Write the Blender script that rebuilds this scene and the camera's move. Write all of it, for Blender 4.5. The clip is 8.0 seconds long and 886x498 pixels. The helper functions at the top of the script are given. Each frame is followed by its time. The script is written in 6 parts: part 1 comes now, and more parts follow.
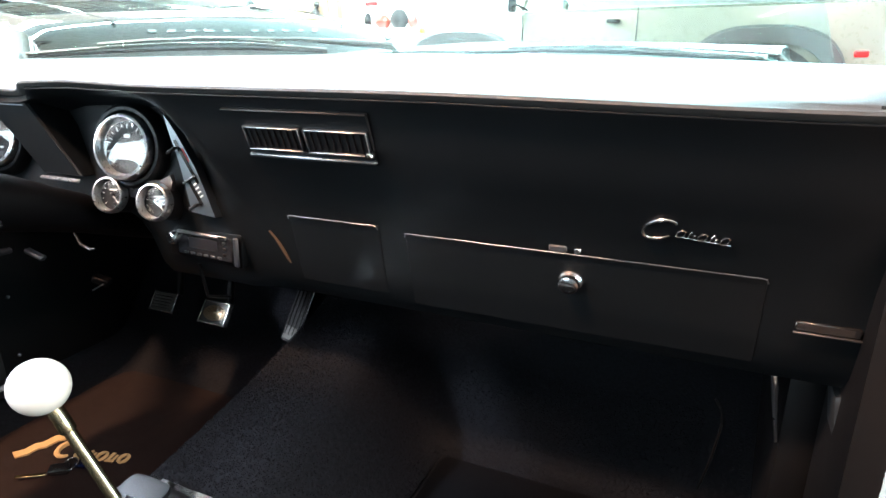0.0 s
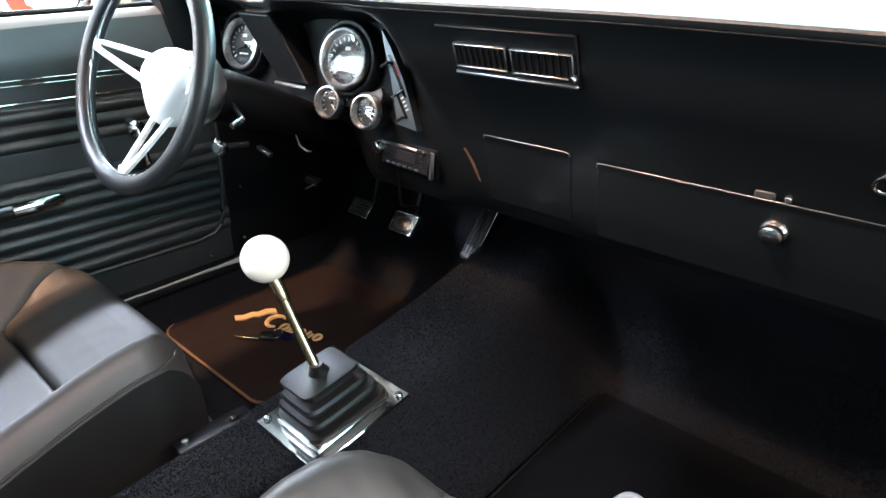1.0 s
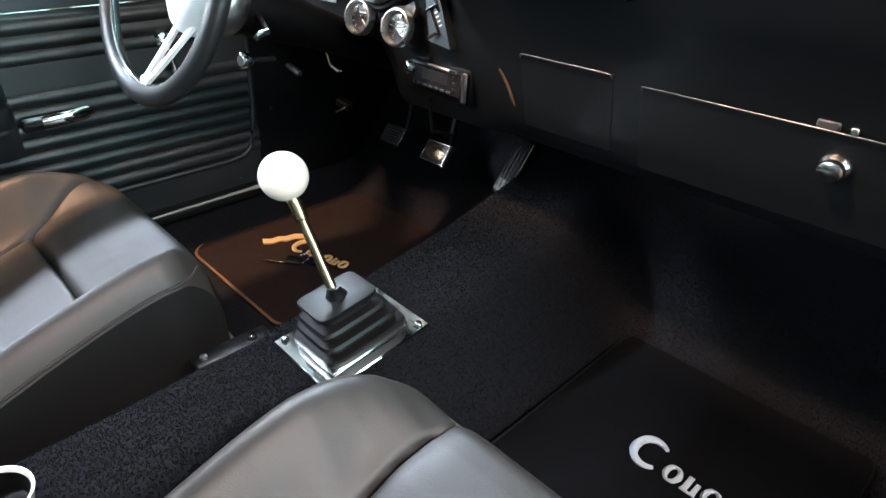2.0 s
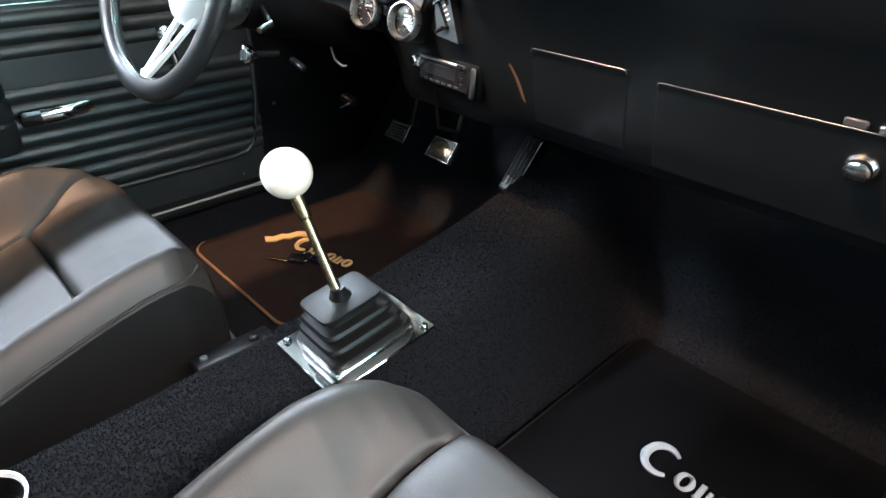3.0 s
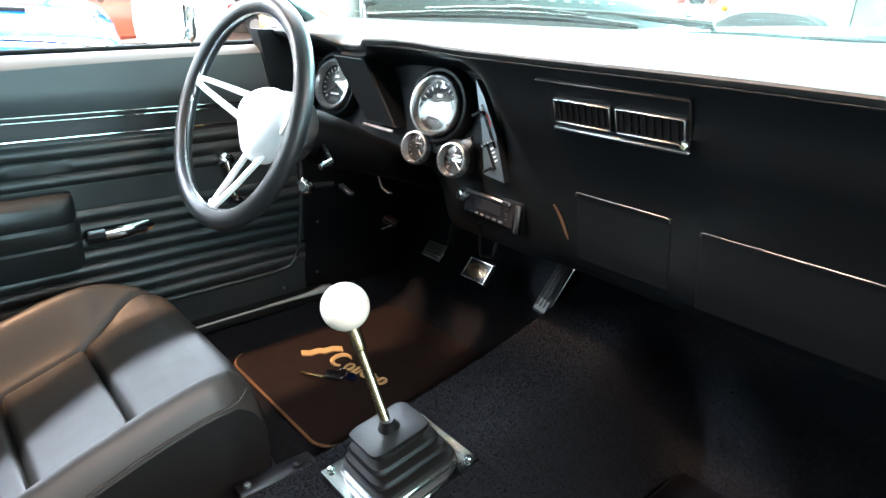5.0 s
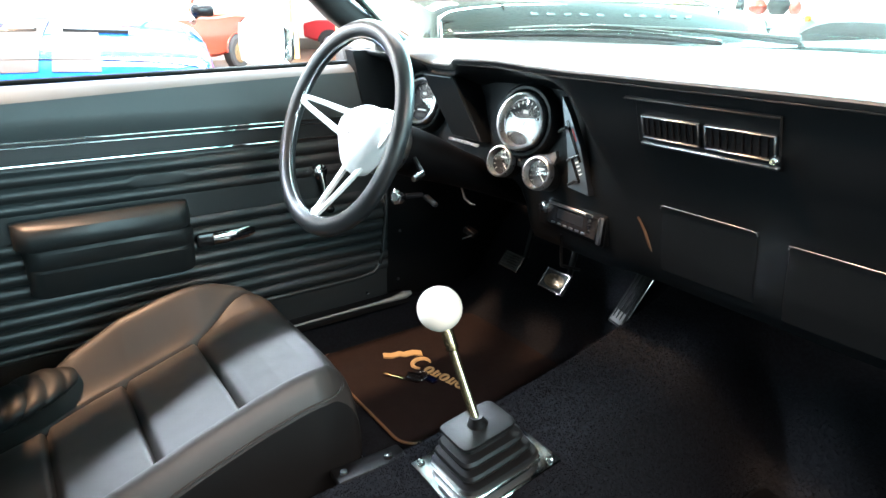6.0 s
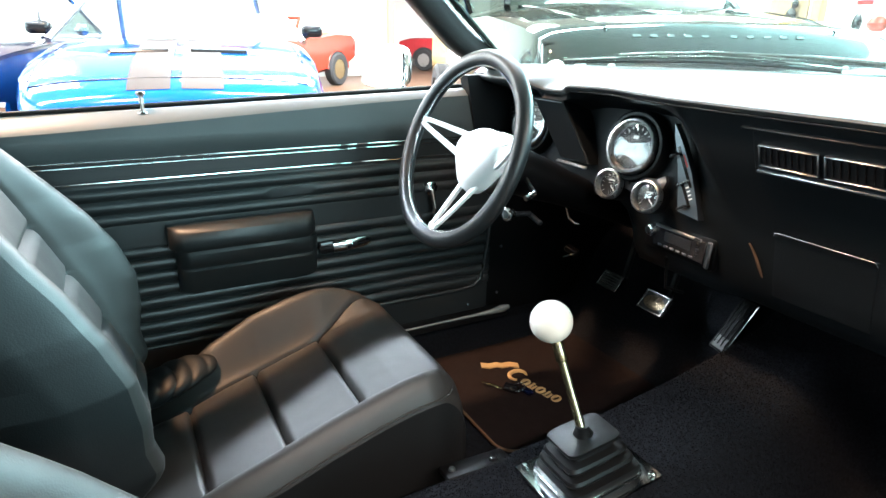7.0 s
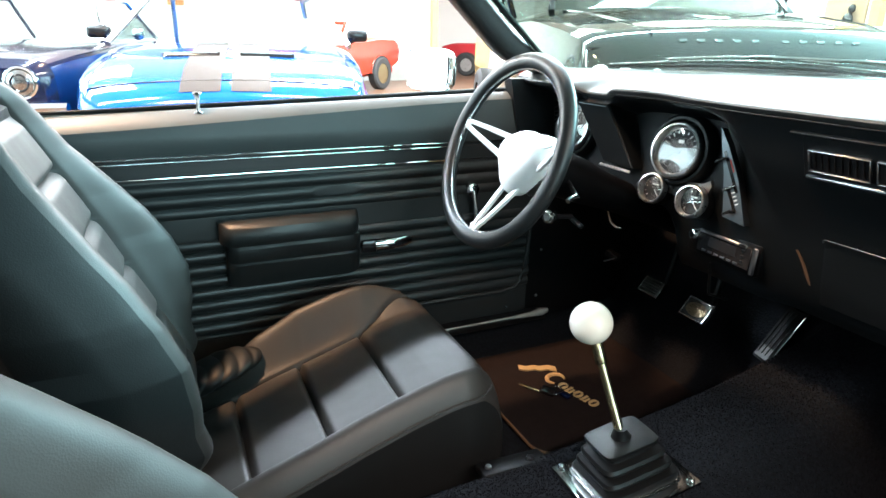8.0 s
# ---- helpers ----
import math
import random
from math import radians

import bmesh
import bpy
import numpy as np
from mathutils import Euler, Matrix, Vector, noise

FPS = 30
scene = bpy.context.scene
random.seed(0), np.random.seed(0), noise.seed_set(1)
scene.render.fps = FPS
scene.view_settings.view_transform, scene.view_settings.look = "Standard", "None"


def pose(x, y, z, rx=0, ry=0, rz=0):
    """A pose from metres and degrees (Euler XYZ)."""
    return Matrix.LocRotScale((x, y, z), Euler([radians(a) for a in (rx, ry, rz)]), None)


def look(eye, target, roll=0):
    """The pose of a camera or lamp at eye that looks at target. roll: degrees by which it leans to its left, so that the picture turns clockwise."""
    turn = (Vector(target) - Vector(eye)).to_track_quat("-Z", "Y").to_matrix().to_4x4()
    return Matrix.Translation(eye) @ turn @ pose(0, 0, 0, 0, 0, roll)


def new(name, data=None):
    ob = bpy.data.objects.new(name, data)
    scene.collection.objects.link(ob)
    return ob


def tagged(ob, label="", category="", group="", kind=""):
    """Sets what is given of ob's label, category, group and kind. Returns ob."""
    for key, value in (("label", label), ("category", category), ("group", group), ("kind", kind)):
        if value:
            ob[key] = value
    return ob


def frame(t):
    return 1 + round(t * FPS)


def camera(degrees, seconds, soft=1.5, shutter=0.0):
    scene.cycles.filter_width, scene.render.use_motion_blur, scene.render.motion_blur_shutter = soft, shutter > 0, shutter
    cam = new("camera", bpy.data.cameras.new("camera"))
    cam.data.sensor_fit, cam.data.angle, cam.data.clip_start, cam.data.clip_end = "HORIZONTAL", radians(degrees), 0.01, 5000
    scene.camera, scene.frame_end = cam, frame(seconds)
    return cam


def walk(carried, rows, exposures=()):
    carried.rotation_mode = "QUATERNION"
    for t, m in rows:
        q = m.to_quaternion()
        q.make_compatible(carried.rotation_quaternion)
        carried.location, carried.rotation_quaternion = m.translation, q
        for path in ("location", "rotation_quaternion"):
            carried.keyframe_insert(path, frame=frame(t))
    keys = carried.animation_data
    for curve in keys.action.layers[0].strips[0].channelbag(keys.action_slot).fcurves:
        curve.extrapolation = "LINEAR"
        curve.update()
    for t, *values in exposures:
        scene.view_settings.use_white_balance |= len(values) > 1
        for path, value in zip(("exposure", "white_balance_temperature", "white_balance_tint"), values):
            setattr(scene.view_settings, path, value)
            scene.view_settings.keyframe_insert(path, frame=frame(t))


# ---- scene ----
cam = camera(71.7, 8.0)
PATH = [
    (0, (0.62, -0.357, 1.019), (-0.153, 1.369, 0.367), -0.7),
    (0.5, (0.621, -0.376, 1.023), (-0.399, 1.194, 0.32), -0.2),
    (1, (0.622, -0.384, 1.008), (-0.584, 0.973, 0.169), 0.2),
    (1.5, (0.621, -0.368, 0.988), (-0.606, 0.862, -0.005), 0.6),
    (3, (0.596, -0.34, 0.966), (-0.637, 0.858, -0.057), 1.3),
    (3.5, (0.579, -0.356, 0.991), (-0.701, 0.873, 0.068), 1.5),
    (4, (0.566, -0.37, 1.008), (-0.76, 0.88, 0.184), 1.6),
    (5.5, (0.573, -0.399, 1.025), (-0.848, 0.815, 0.314), 1.9),
    (6, (0.584, -0.444, 1.032), (-0.928, 0.659, 0.329), 1.1),
    (6.5, (0.597, -0.491, 1.045), (-1.017, 0.475, 0.367), 0.8),
    (7, (0.61, -0.521, 1.053), (-1.056, 0.365, 0.392), 0.9),
    (7.5, (0.615, -0.533, 1.052), (-1.085, 0.292, 0.395), 1.0),
    (8, (0.623, -0.534, 1.05), (-1.102, 0.243, 0.401), 1.0),
]
EXPOSURES = ((0, 0.65, 5850, 14), (1.5, 0.5, 5750, 11), (3.5, 0.64, 5750, 9), (5.5, 0.63, 5750, 8), (8, -0.01, 5800, 5))
walk(cam, [(t, look(eye, target, roll)) for t, eye, target, roll in PATH], EXPOSURES)

# ---- world and light ----
world = bpy.data.worlds.new("world")
scene.world = world
world.use_nodes = True
world.node_tree.nodes["Background"].inputs[0].default_value = (0.9, 1.0, 1.0, 1)
world.node_tree.nodes["Background"].inputs[1].default_value = 0.2


def area_lamp(name, at, to, w, h, watts, colour):
    d = bpy.data.lights.new(name, "AREA")
    d.shape, d.size, d.size_y, d.energy, d.color = "RECTANGLE", w, h, watts, colour
    ob = new(name, d)
    ob.matrix_world = look(at, to)
    return ob


# unseen shop windows, rows of ceiling lights and an added fill lamp; a warm row hangs over the driver's window
area_lamp("window_light_east", (7.4, 1.0, 2.2), (-1, 0.3, 0.9), 5.0, 2.8, 350, (0.70, 1.0, 1.0))
area_lamp("window_light_south", (-6.9, -7.9, 2.3), (-6.9, 3, 1.6), 12.4, 3.0, 900, (0.82, 1.0, 0.99))
# no skylight here: lamp added under the ceiling to brighten dash and seats
area_lamp("north_fill_lamp", (0.5, 6.4, 4.15), (0.3, -0.5, 0.7), 8.0, 2.0, 2750, (0.64, 0.98, 1.0))
area_lamp("ceiling_light_lamp", (-0.97, -1.65, 4.1), (-0.97, -1.649, 0), 0.16, 0.44, 400, (1.0, 0.56, 0.30))
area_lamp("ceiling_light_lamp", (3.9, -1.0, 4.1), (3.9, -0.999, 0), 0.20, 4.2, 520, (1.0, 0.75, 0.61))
# two western rows: unseen, widened to whiten the blue hood's reflection
for lx, wide, watts, tone in ((-9.8, 2.4, 1500, (1.0, 0.97, 0.92)), (-6.6, 1.2, 600, (1.0, 0.93, 0.84)), (-3.3, 0.22, 1000, (0.90, 0.95, 0.97))):
    for ly in (-3.5, 2.2, 8.0):
        area_lamp("ceiling_light_lamp", (lx, ly, 4.1), (lx, ly + 0.001, 0), wide, 4.2, watts, tone)


# ---- materials ----
def mat(name, colour, rough=0.5, metal=0.0, grain=0.0, grain_scale=300.0, vary=0.15, vary_scale=6.0, rough_vary=0.1, coat=0.0, kind="noise", spec=0.5, sharp=0.0):
    """A plain surface with two scales of variation and a fine relief."""
    m = bpy.data.materials.new(name)
    m.use_nodes = True
    nt = m.node_tree
    bs = nt.nodes["Principled BSDF"]
    bs.inputs["Metallic"].default_value = metal
    bs.inputs["Coat Weight"].default_value = coat
    bs.inputs["Coat Roughness"].default_value = 0.04
    bs.inputs["Specular IOR Level"].default_value = spec
    co = nt.nodes.new("ShaderNodeTexCoord")
    n1 = nt.nodes.new("ShaderNodeTexNoise")
    n1.inputs["Scale"].default_value = vary_scale
    n1.inputs["Detail"].default_value = 6
    nt.links.new(co.outputs["Object"], n1.inputs["Vector"])
    ramp = nt.nodes.new("ShaderNodeMixRGB")
    c = Vector(colour)
    ramp.inputs[1].default_value = (*(c * (1 - vary)), 1)
    ramp.inputs[2].default_value = (*[min(1, v * (1 + vary)) for v in c], 1)
    if sharp > 0:
        con = nt.nodes.new("ShaderNodeMapRange")
        con.inputs["From Min"].default_value = 0.5 - 0.5 * (1 - sharp)
        con.inputs["From Max"].default_value = 0.5 + 0.5 * (1 - sharp)
        nt.links.new(n1.outputs["Fac"], con.inputs["Value"])
        nt.links.new(con.outputs[0], ramp.inputs[0])
    else:
        nt.links.new(n1.outputs["Fac"], ramp.inputs[0])
    nt.links.new(ramp.outputs[0], bs.inputs["Base Color"])
    mr = nt.nodes.new("ShaderNodeMapRange")
    mr.inputs["To Min"].default_value = max(0.02, rough * (1 - rough_vary))
    mr.inputs["To Max"].default_value = min(1, rough * (1 + rough_vary))
    n2 = nt.nodes.new("ShaderNodeTexNoise")
    n2.inputs["Scale"].default_value = vary_scale * 5
    n2.inputs["Detail"].default_value = 4
    nt.links.new(co.outputs["Object"], n2.inputs["Vector"])
    nt.links.new(n2.outputs["Fac"], mr.inputs["Value"])
    nt.links.new(mr.outputs[0], bs.inputs["Roughness"])
    if grain > 0:
        if kind == "leather":
            g = nt.nodes.new("ShaderNodeTexVoronoi")
            g.inputs["Scale"].default_value = grain_scale
            out = g.outputs["Distance"]
        else:
            g = nt.nodes.new("ShaderNodeTexNoise")
            g.inputs["Scale"].default_value = grain_scale
            g.inputs["Detail"].default_value = 3
            out = g.outputs["Fac"]
        nt.links.new(co.outputs["Object"], g.inputs["Vector"])
        b = nt.nodes.new("ShaderNodeBump")
        b.inputs["Strength"].default_value = grain
        b.inputs["Distance"].default_value = 0.001
        nt.links.new(out, b.inputs["Height"])
        nt.links.new(b.outputs[0], bs.inputs["Normal"])
    return m


def glass(name, tint, gloss=1.0):
    """A thin pane: tinted and clear, with a mirror gloss that grows at grazing angles."""
    m = bpy.data.materials.new(name)
    m.use_nodes = True
    nt = m.node_tree
    nt.nodes.clear()
    out = nt.nodes.new("ShaderNodeOutputMaterial")
    tr = nt.nodes.new("ShaderNodeBsdfTransparent")
    tr.inputs[0].default_value = (*tint, 1)
    gl = nt.nodes.new("ShaderNodeBsdfGlossy")
    gl.inputs["Roughness"].default_value = 0.02
    lw = nt.nodes.new("ShaderNodeLayerWeight")
    lw.inputs[0].default_value = 0.5
    pw = nt.nodes.new("ShaderNodeMath")
    pw.operation = "POWER"
    pw.inputs[1].default_value = 5.0
    mu = nt.nodes.new("ShaderNodeMath")
    mu.operation = "MULTIPLY_ADD"
    mu.inputs[1].default_value = 0.2
    mu.inputs[2].default_value = 0.035 * gloss
    nt.links.new(lw.outputs["Facing"], pw.inputs[0])
    mx = nt.nodes.new("ShaderNodeMixShader")
    nt.links.new(pw.outputs[0], mu.inputs[0])
    nt.links.new(mu.outputs[0], mx.inputs[0])
    nt.links.new(tr.outputs[0], mx.inputs[1])
    nt.links.new(gl.outputs[0], mx.inputs[2])
    nt.links.new(mx.outputs[0], out.inputs[0])
    return m


# darker copy of the seat vinyl; shade on sides and skirts put into colour
SHADED_VINYL = mat("shaded_black_vinyl", (0.0085, 0.0090, 0.0092), 0.52, spec=0.3, grain=0.12, grain_scale=500, kind="leather", vary=0.25)
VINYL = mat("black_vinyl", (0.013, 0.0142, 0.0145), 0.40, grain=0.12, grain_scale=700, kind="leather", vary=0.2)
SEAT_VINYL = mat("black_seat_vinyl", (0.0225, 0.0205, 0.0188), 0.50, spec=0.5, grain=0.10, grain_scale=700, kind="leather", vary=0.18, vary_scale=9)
# paler, teal-tinted copy of the door vinyl; incoming light put into its colour
LIT_PAD_VINYL = mat("lit_black_vinyl", (0.042, 0.048, 0.048), 0.40, grain=0.12, grain_scale=700, kind="leather", vary=0.2)
DASH_VINYL = mat("black_dash_vinyl", (0.030, 0.032, 0.032), 0.48, grain=0.2, grain_scale=800, kind="leather", vary=0.15)
DASH_FACE = mat("black_dash_paint", (0.0040, 0.0053, 0.0064), 0.42, grain=0.15, grain_scale=900, vary=0.2, spec=0.18)
BLACK_PLASTIC = mat("black_plastic", (0.005, 0.005, 0.0055), 0.42, vary=0.2, spec=0.25)
# black door top under an overhead lamp; its lit tone put into the colour
LIT_DOOR_CAP = mat("lit_black_door_cap", (0.105, 0.112, 0.114), 0.38, vary=0.15, vary_scale=12, grain=0.1, grain_scale=600)
GLOSS_BLACK = mat("gloss_black", (0.01, 0.01, 0.011), 0.12, vary=0.2)
RUBBER = mat("black_rubber", (0.0035, 0.0037, 0.004), 0.36, grain=0.2, grain_scale=400, vary=0.25, spec=0.18)
RIM_LEATHER = mat("black_rim_leather", (0.014, 0.0152, 0.016), 0.36, grain=0.12, grain_scale=900, kind="leather", vary=0.2)
CHROME = mat("chrome", (0.86, 0.88, 0.88), 0.08, metal=1, vary=0.04)
DARK_METAL = mat("dull_grey_metal", (0.055, 0.055, 0.058), 0.45, metal=0.6, vary=0.2, vary_scale=40)
PEDAL_RUBBER = mat("rubbed_pedal_rubber", (0.034, 0.031, 0.027), 0.45, vary=0.3, vary_scale=60, grain=0.2, grain_scale=300)
BOOT_RUBBER = mat("boot_rubber", (0.0040, 0.0042, 0.0044), 0.42, grain=0.15, grain_scale=300, vary=0.3, vary_scale=25, spec=0.32)
GAS_RUBBER = mat("dark_pedal_rubber", (0.009, 0.0088, 0.0086), 0.6, spec=0.2, vary=0.3, vary_scale=60, grain=0.2, grain_scale=300)
BRONZE = mat("warm_bronze_pad", (0.30, 0.22, 0.14), 0.28, metal=0.9, vary=0.3, vary_scale=60)
SATIN = mat("satin_metal", (0.55, 0.57, 0.58), 0.28, metal=1, vary=0.1, grain=0.1, grain_scale=200)
SILL_GREY = mat("worn_sill_grey", (0.30, 0.30, 0.28), 0.40, metal=0.25, vary=0.3, vary_scale=45, grain=0.2, grain_scale=300)
VENT_METAL = mat("dull_vent_metal", (0.17, 0.19, 0.21), 0.34, metal=1, vary=0.2, vary_scale=60)
BEZEL = mat("satin_chrome_bezel", (0.62, 0.64, 0.65), 0.28, metal=1, vary=0.1, vary_scale=60)
DULL_CHROME = mat("dull_chrome", (0.40, 0.41, 0.41), 0.22, metal=1, vary=0.2, vary_scale=60)
# hub's strong reflection put into the colour: near-white and barely metallic
HUB_ALU = mat("whitened_aluminium", (0.97, 0.97, 0.97), 0.34, metal=0.12, vary=0.03)
BRASS = mat("brass_rod", (0.52, 0.44, 0.26), 0.25, metal=1, vary=0.15, vary_scale=40)
GOLD = mat("tan_thread", (0.36, 0.25, 0.11), 0.8, vary=0.2, vary_scale=80, grain=0.5, grain_scale=900)
WHITE_THREAD = mat("white_thread", (0.36, 0.39, 0.42), 0.8, vary=0.1, vary_scale=80, grain=0.5, grain_scale=900)
BALL = mat("cream_ball", (0.66, 0.63, 0.55), 0.22, vary=0.04, vary_scale=30)
CARPET = mat("black_carpet", (0.0056, 0.0062, 0.0080), 0.95, grain=1.0, grain_scale=260, vary=0.42, vary_scale=170, spec=0.1, sharp=0.65)
MAT_CARPET = mat("brown_black_mat", (0.0105, 0.0070, 0.0066), 0.95, grain=1.0, grain_scale=500, vary=0.4, vary_scale=50, spec=0.1)
COLUMN_BLACK = mat("dull_black_plastic", (0.0016, 0.0016, 0.0019), 0.5, vary=0.2, spec=0.12)
COPPER_GLINT = mat("copper_glint", (0.12, 0.072, 0.042), 0.45, metal=0.4, vary=0.3, vary_scale=90)
PASSENGER_MAT = mat("black_mat_pile", (0.0028, 0.0028, 0.0034), 0.95, grain=1.0, grain_scale=500, vary=0.4, vary_scale=50, spec=0.06)
BINDING = mat("brown_binding", (0.10, 0.055, 0.025), 0.6, vary=0.4, vary_scale=25, grain=0.4, grain_scale=600)
DIAL = mat("black_dial", (0.008, 0.008, 0.009), 0.5, vary=0.1, spec=0.2)
DIAL_WHITE = mat("white_marks", (0.8, 0.8, 0.78), 0.5, vary=0.03)
RED_MARK = mat("red_marks", (0.5, 0.03, 0.02), 0.5, vary=0.05)
ALU = mat("brushed_panel", (0.11, 0.12, 0.13), 0.35, metal=0.9, vary=0.15, vary_scale=30)
GAUGE_GLASS = glass("gauge_glass", (0.97, 0.98, 0.98), 2.4)
WINDSHIELD = glass("tinted_windshield", (0.80, 0.90, 0.86), 2.6)
CAR_GLASS = glass("car_glass", (0.62, 0.68, 0.66), 1.4)
WHITE_WALL = mat("white_wall", (0.82, 0.80, 0.76), 0.7, vary=0.05, vary_scale=0.7, grain=0.1, grain_scale=40)
CEILING = mat("white_ceiling", (0.82, 0.83, 0.83), 0.8, vary=0.05, vary_scale=0.5)
FLOOR_TAN = mat("tan_floor", (0.10, 0.056, 0.034), 0.5, spec=0.2, vary=0.15, vary_scale=1.2, grain=0.05, grain_scale=20)
BASEBOARD = mat("grey_base", (0.22, 0.22, 0.20), 0.6, vary=0.1)
YELLOW_WOOD = mat("yellow_wood", (0.62, 0.40, 0.13), 0.5, vary=0.2, vary_scale=4)
BROWN_BOARD = mat("brown_board", (0.36, 0.24, 0.14), 0.6, vary=0.2, vary_scale=3)
OWN_PAINT = mat("dark_green_black_paint", (0.02, 0.035, 0.035), 0.15, coat=0.6, vary=0.1)
BLUE_PAINT = mat("blue_paint", (0.0035, 0.075, 0.34), 0.10, coat=1.0, vary=0.08)
STRIPE_PAINT = mat("grey_stripe_paint", (0.050, 0.040, 0.035), 0.5, spec=0.08, coat=0.0, vary=0.06)
NAVY_PAINT = mat("navy_paint", (0.003, 0.006, 0.026), 0.15, coat=0.9, vary=0.08)
ORANGE_PAINT = mat("orange_red_paint", (0.30, 0.028, 0.012), 0.25, coat=0.6, vary=0.08)
RED_PAINT = mat("dark_red_paint", (0.36, 0.015, 0.022), 0.34, coat=0.2, vary=0.08)
SUV_PAINT = mat("dark_grey_green_paint", (0.020, 0.024, 0.022), 0.10, coat=1.0, vary=0.08)
SAGE_PAINT = mat("sage_green_paint", (0.215, 0.215, 0.170), 0.28, coat=0.5, vary=0.06)
TYRE = mat("tyre_rubber", (0.02, 0.02, 0.02), 0.8, vary=0.2)
ARCH_GREY = mat("grey_arch_plastic", (0.060, 0.060, 0.058), 0.35, vary=0.15)
WHITE_PAINT = mat("white_paint", (0.8, 0.8, 0.78), 0.35, vary=0.05)
TAIL_RED = mat("red_lens", (0.6, 0.02, 0.02), 0.2, vary=0.05)
AMBER = mat("amber_lens", (0.75, 0.25, 0.02), 0.2, vary=0.05)
TAN_TOP = mat("tan_cloth", (0.40, 0.28, 0.20), 0.8, vary=0.15)


# ---- mesh helpers ----
def shape(name, vf, material, parent=None, label="", smooth=True, m=None):
    """One mesh object from (verts, faces), or from a bmesh."""
    me = bpy.data.meshes.new(name)
    if isinstance(vf, bmesh.types.BMesh):
        vf.to_mesh(me)
        vf.free()
    else:
        me.from_pydata([tuple(v) for v in vf[0]], [], vf[1])
        me.validate()
        bm = bmesh.new()
        bm.from_mesh(me)
        bmesh.ops.recalc_face_normals(bm, faces=bm.faces)
        bm.to_mesh(me)
        bm.free()
    me.materials.append(material)
    if smooth:
        me.polygons.foreach_set("use_smooth", [True] * len(me.polygons))
        me.set_sharp_from_angle(angle=radians(38))
    ob = new(name, me)
    if m is not None:
        ob.matrix_world = m
    if parent is not None:
        ob.parent = parent
    if label:
        tagged(ob, label)
    return ob


def thing(name, label, category, at=(0, 0, 0), group="", kind=""):
    ob = new(name)
    ob.empty_display_size = 0.05
    ob.location = at
    bpy.context.view_layer.update()
    return tagged(ob, label, category, group, kind)


def part(name, vf, material, parent, label="", smooth=True):
    """A part whose mesh is given in world metres."""
    ob = shape(name, vf, material, None, label, smooth)
    root = parent
    off = Vector((0, 0, 0))
    while root is not None:
        off += root.location
        root = root.parent
    ob.parent = parent
    for v in ob.data.vertices:
        v.co -= off
    return ob


def merge(*vfs):
    vs, fs = [], []
    for v, f in vfs:
        n = len(vs)
        vs += list(v)
        fs += [tuple(i + n for i in q) for q in f]
    return vs, fs


def moved(vf, m):
    return [m @ Vector(v) for v in vf[0]], vf[1]


def rbox(size, r=0.0, seg=2, at=(0, 0, 0), m=None):
    """A box with rounded edges."""
    bm = bmesh.new()
    bmesh.ops.create_cube(bm, size=1.0)
    for v in bm.verts:
        v.co = Vector((v.co.x * size[0], v.co.y * size[1], v.co.z * size[2]))
    if r > 0:
        bmesh.ops.bevel(bm, geom=bm.edges[:], offset=r, segments=seg, affect="EDGES", profile=0.5)
    mm = (m if m is not None else Matrix.Identity(4))
    out = [mm @ v.co + Vector(at) for v in bm.verts], [tuple(v.index for v in f.verts) for f in (bm.verts.index_update(), bm.faces)[1]]
    bm.free()
    return out


def loft(rings, closed=True, caps=True):
    """Skin over rings of equal length."""
    n = len(rings[0])
    vs = [p for r in rings for p in r]
    fs = []
    for i in range(len(rings) - 1):
        for j in range(n if closed else n - 1):
            k = (j + 1) % n
            fs.append((i * n + j, i * n + k, (i + 1) * n + k, (i + 1) * n + j))
    if caps and closed:
        fs.append(tuple(reversed(range(n))))
        fs.append(tuple(range((len(rings) - 1) * n, len(rings) * n)))
    return vs, fs


def tube(path, radius, n=10, closed=False):
    """A round rod along a path; radius is a number or one per point."""
    pts = [Vector(p) for p in path]
    rad = radius if isinstance(radius, (list, tuple)) else [radius] * len(pts)
    up = Vector((0.13, 0.27, 0.95))
    rings = []
    for i, p in enumerate(pts):
        a = pts[i - 1] if (i > 0 or closed) else p
        b = pts[(i + 1) % len(pts)] if (i < len(pts) - 1 or closed) else p
        d = (b - a).normalized()
        s = d.cross(up).normalized()
        t = s.cross(d)
        rings.append([p + (s * math.cos(2 * math.pi * k / n) + t * math.sin(2 * math.pi * k / n)) * rad[i] for k in range(n)])
    if closed:
        rings.append(rings[0])
        return loft(rings, True, False)
    return loft(rings)


def lathe(profile, n=32, m=None):
    """Turn a profile of (radius, height) round z."""
    mm = m if m is not None else Matrix.Identity(4)
    rings = [[mm @ Vector((max(r, 1e-5) * math.cos(2 * math.pi * k / n), max(r, 1e-5) * math.sin(2 * math.pi * k / n), h)) for k in range(n)] for r, h in profile]
    return loft(rings)


def sphere(r, at, n=24, k=14, scale=(1, 1, 1)):
    prof = [(r * math.sin(math.pi * i / k), -r * math.cos(math.pi * i / k)) for i in range(k + 1)]
    vs, fs = lathe(prof, n)
    return [Vector((v.x * scale[0], v.y * scale[1], v.z * scale[2])) + Vector(at) for v in vs], fs


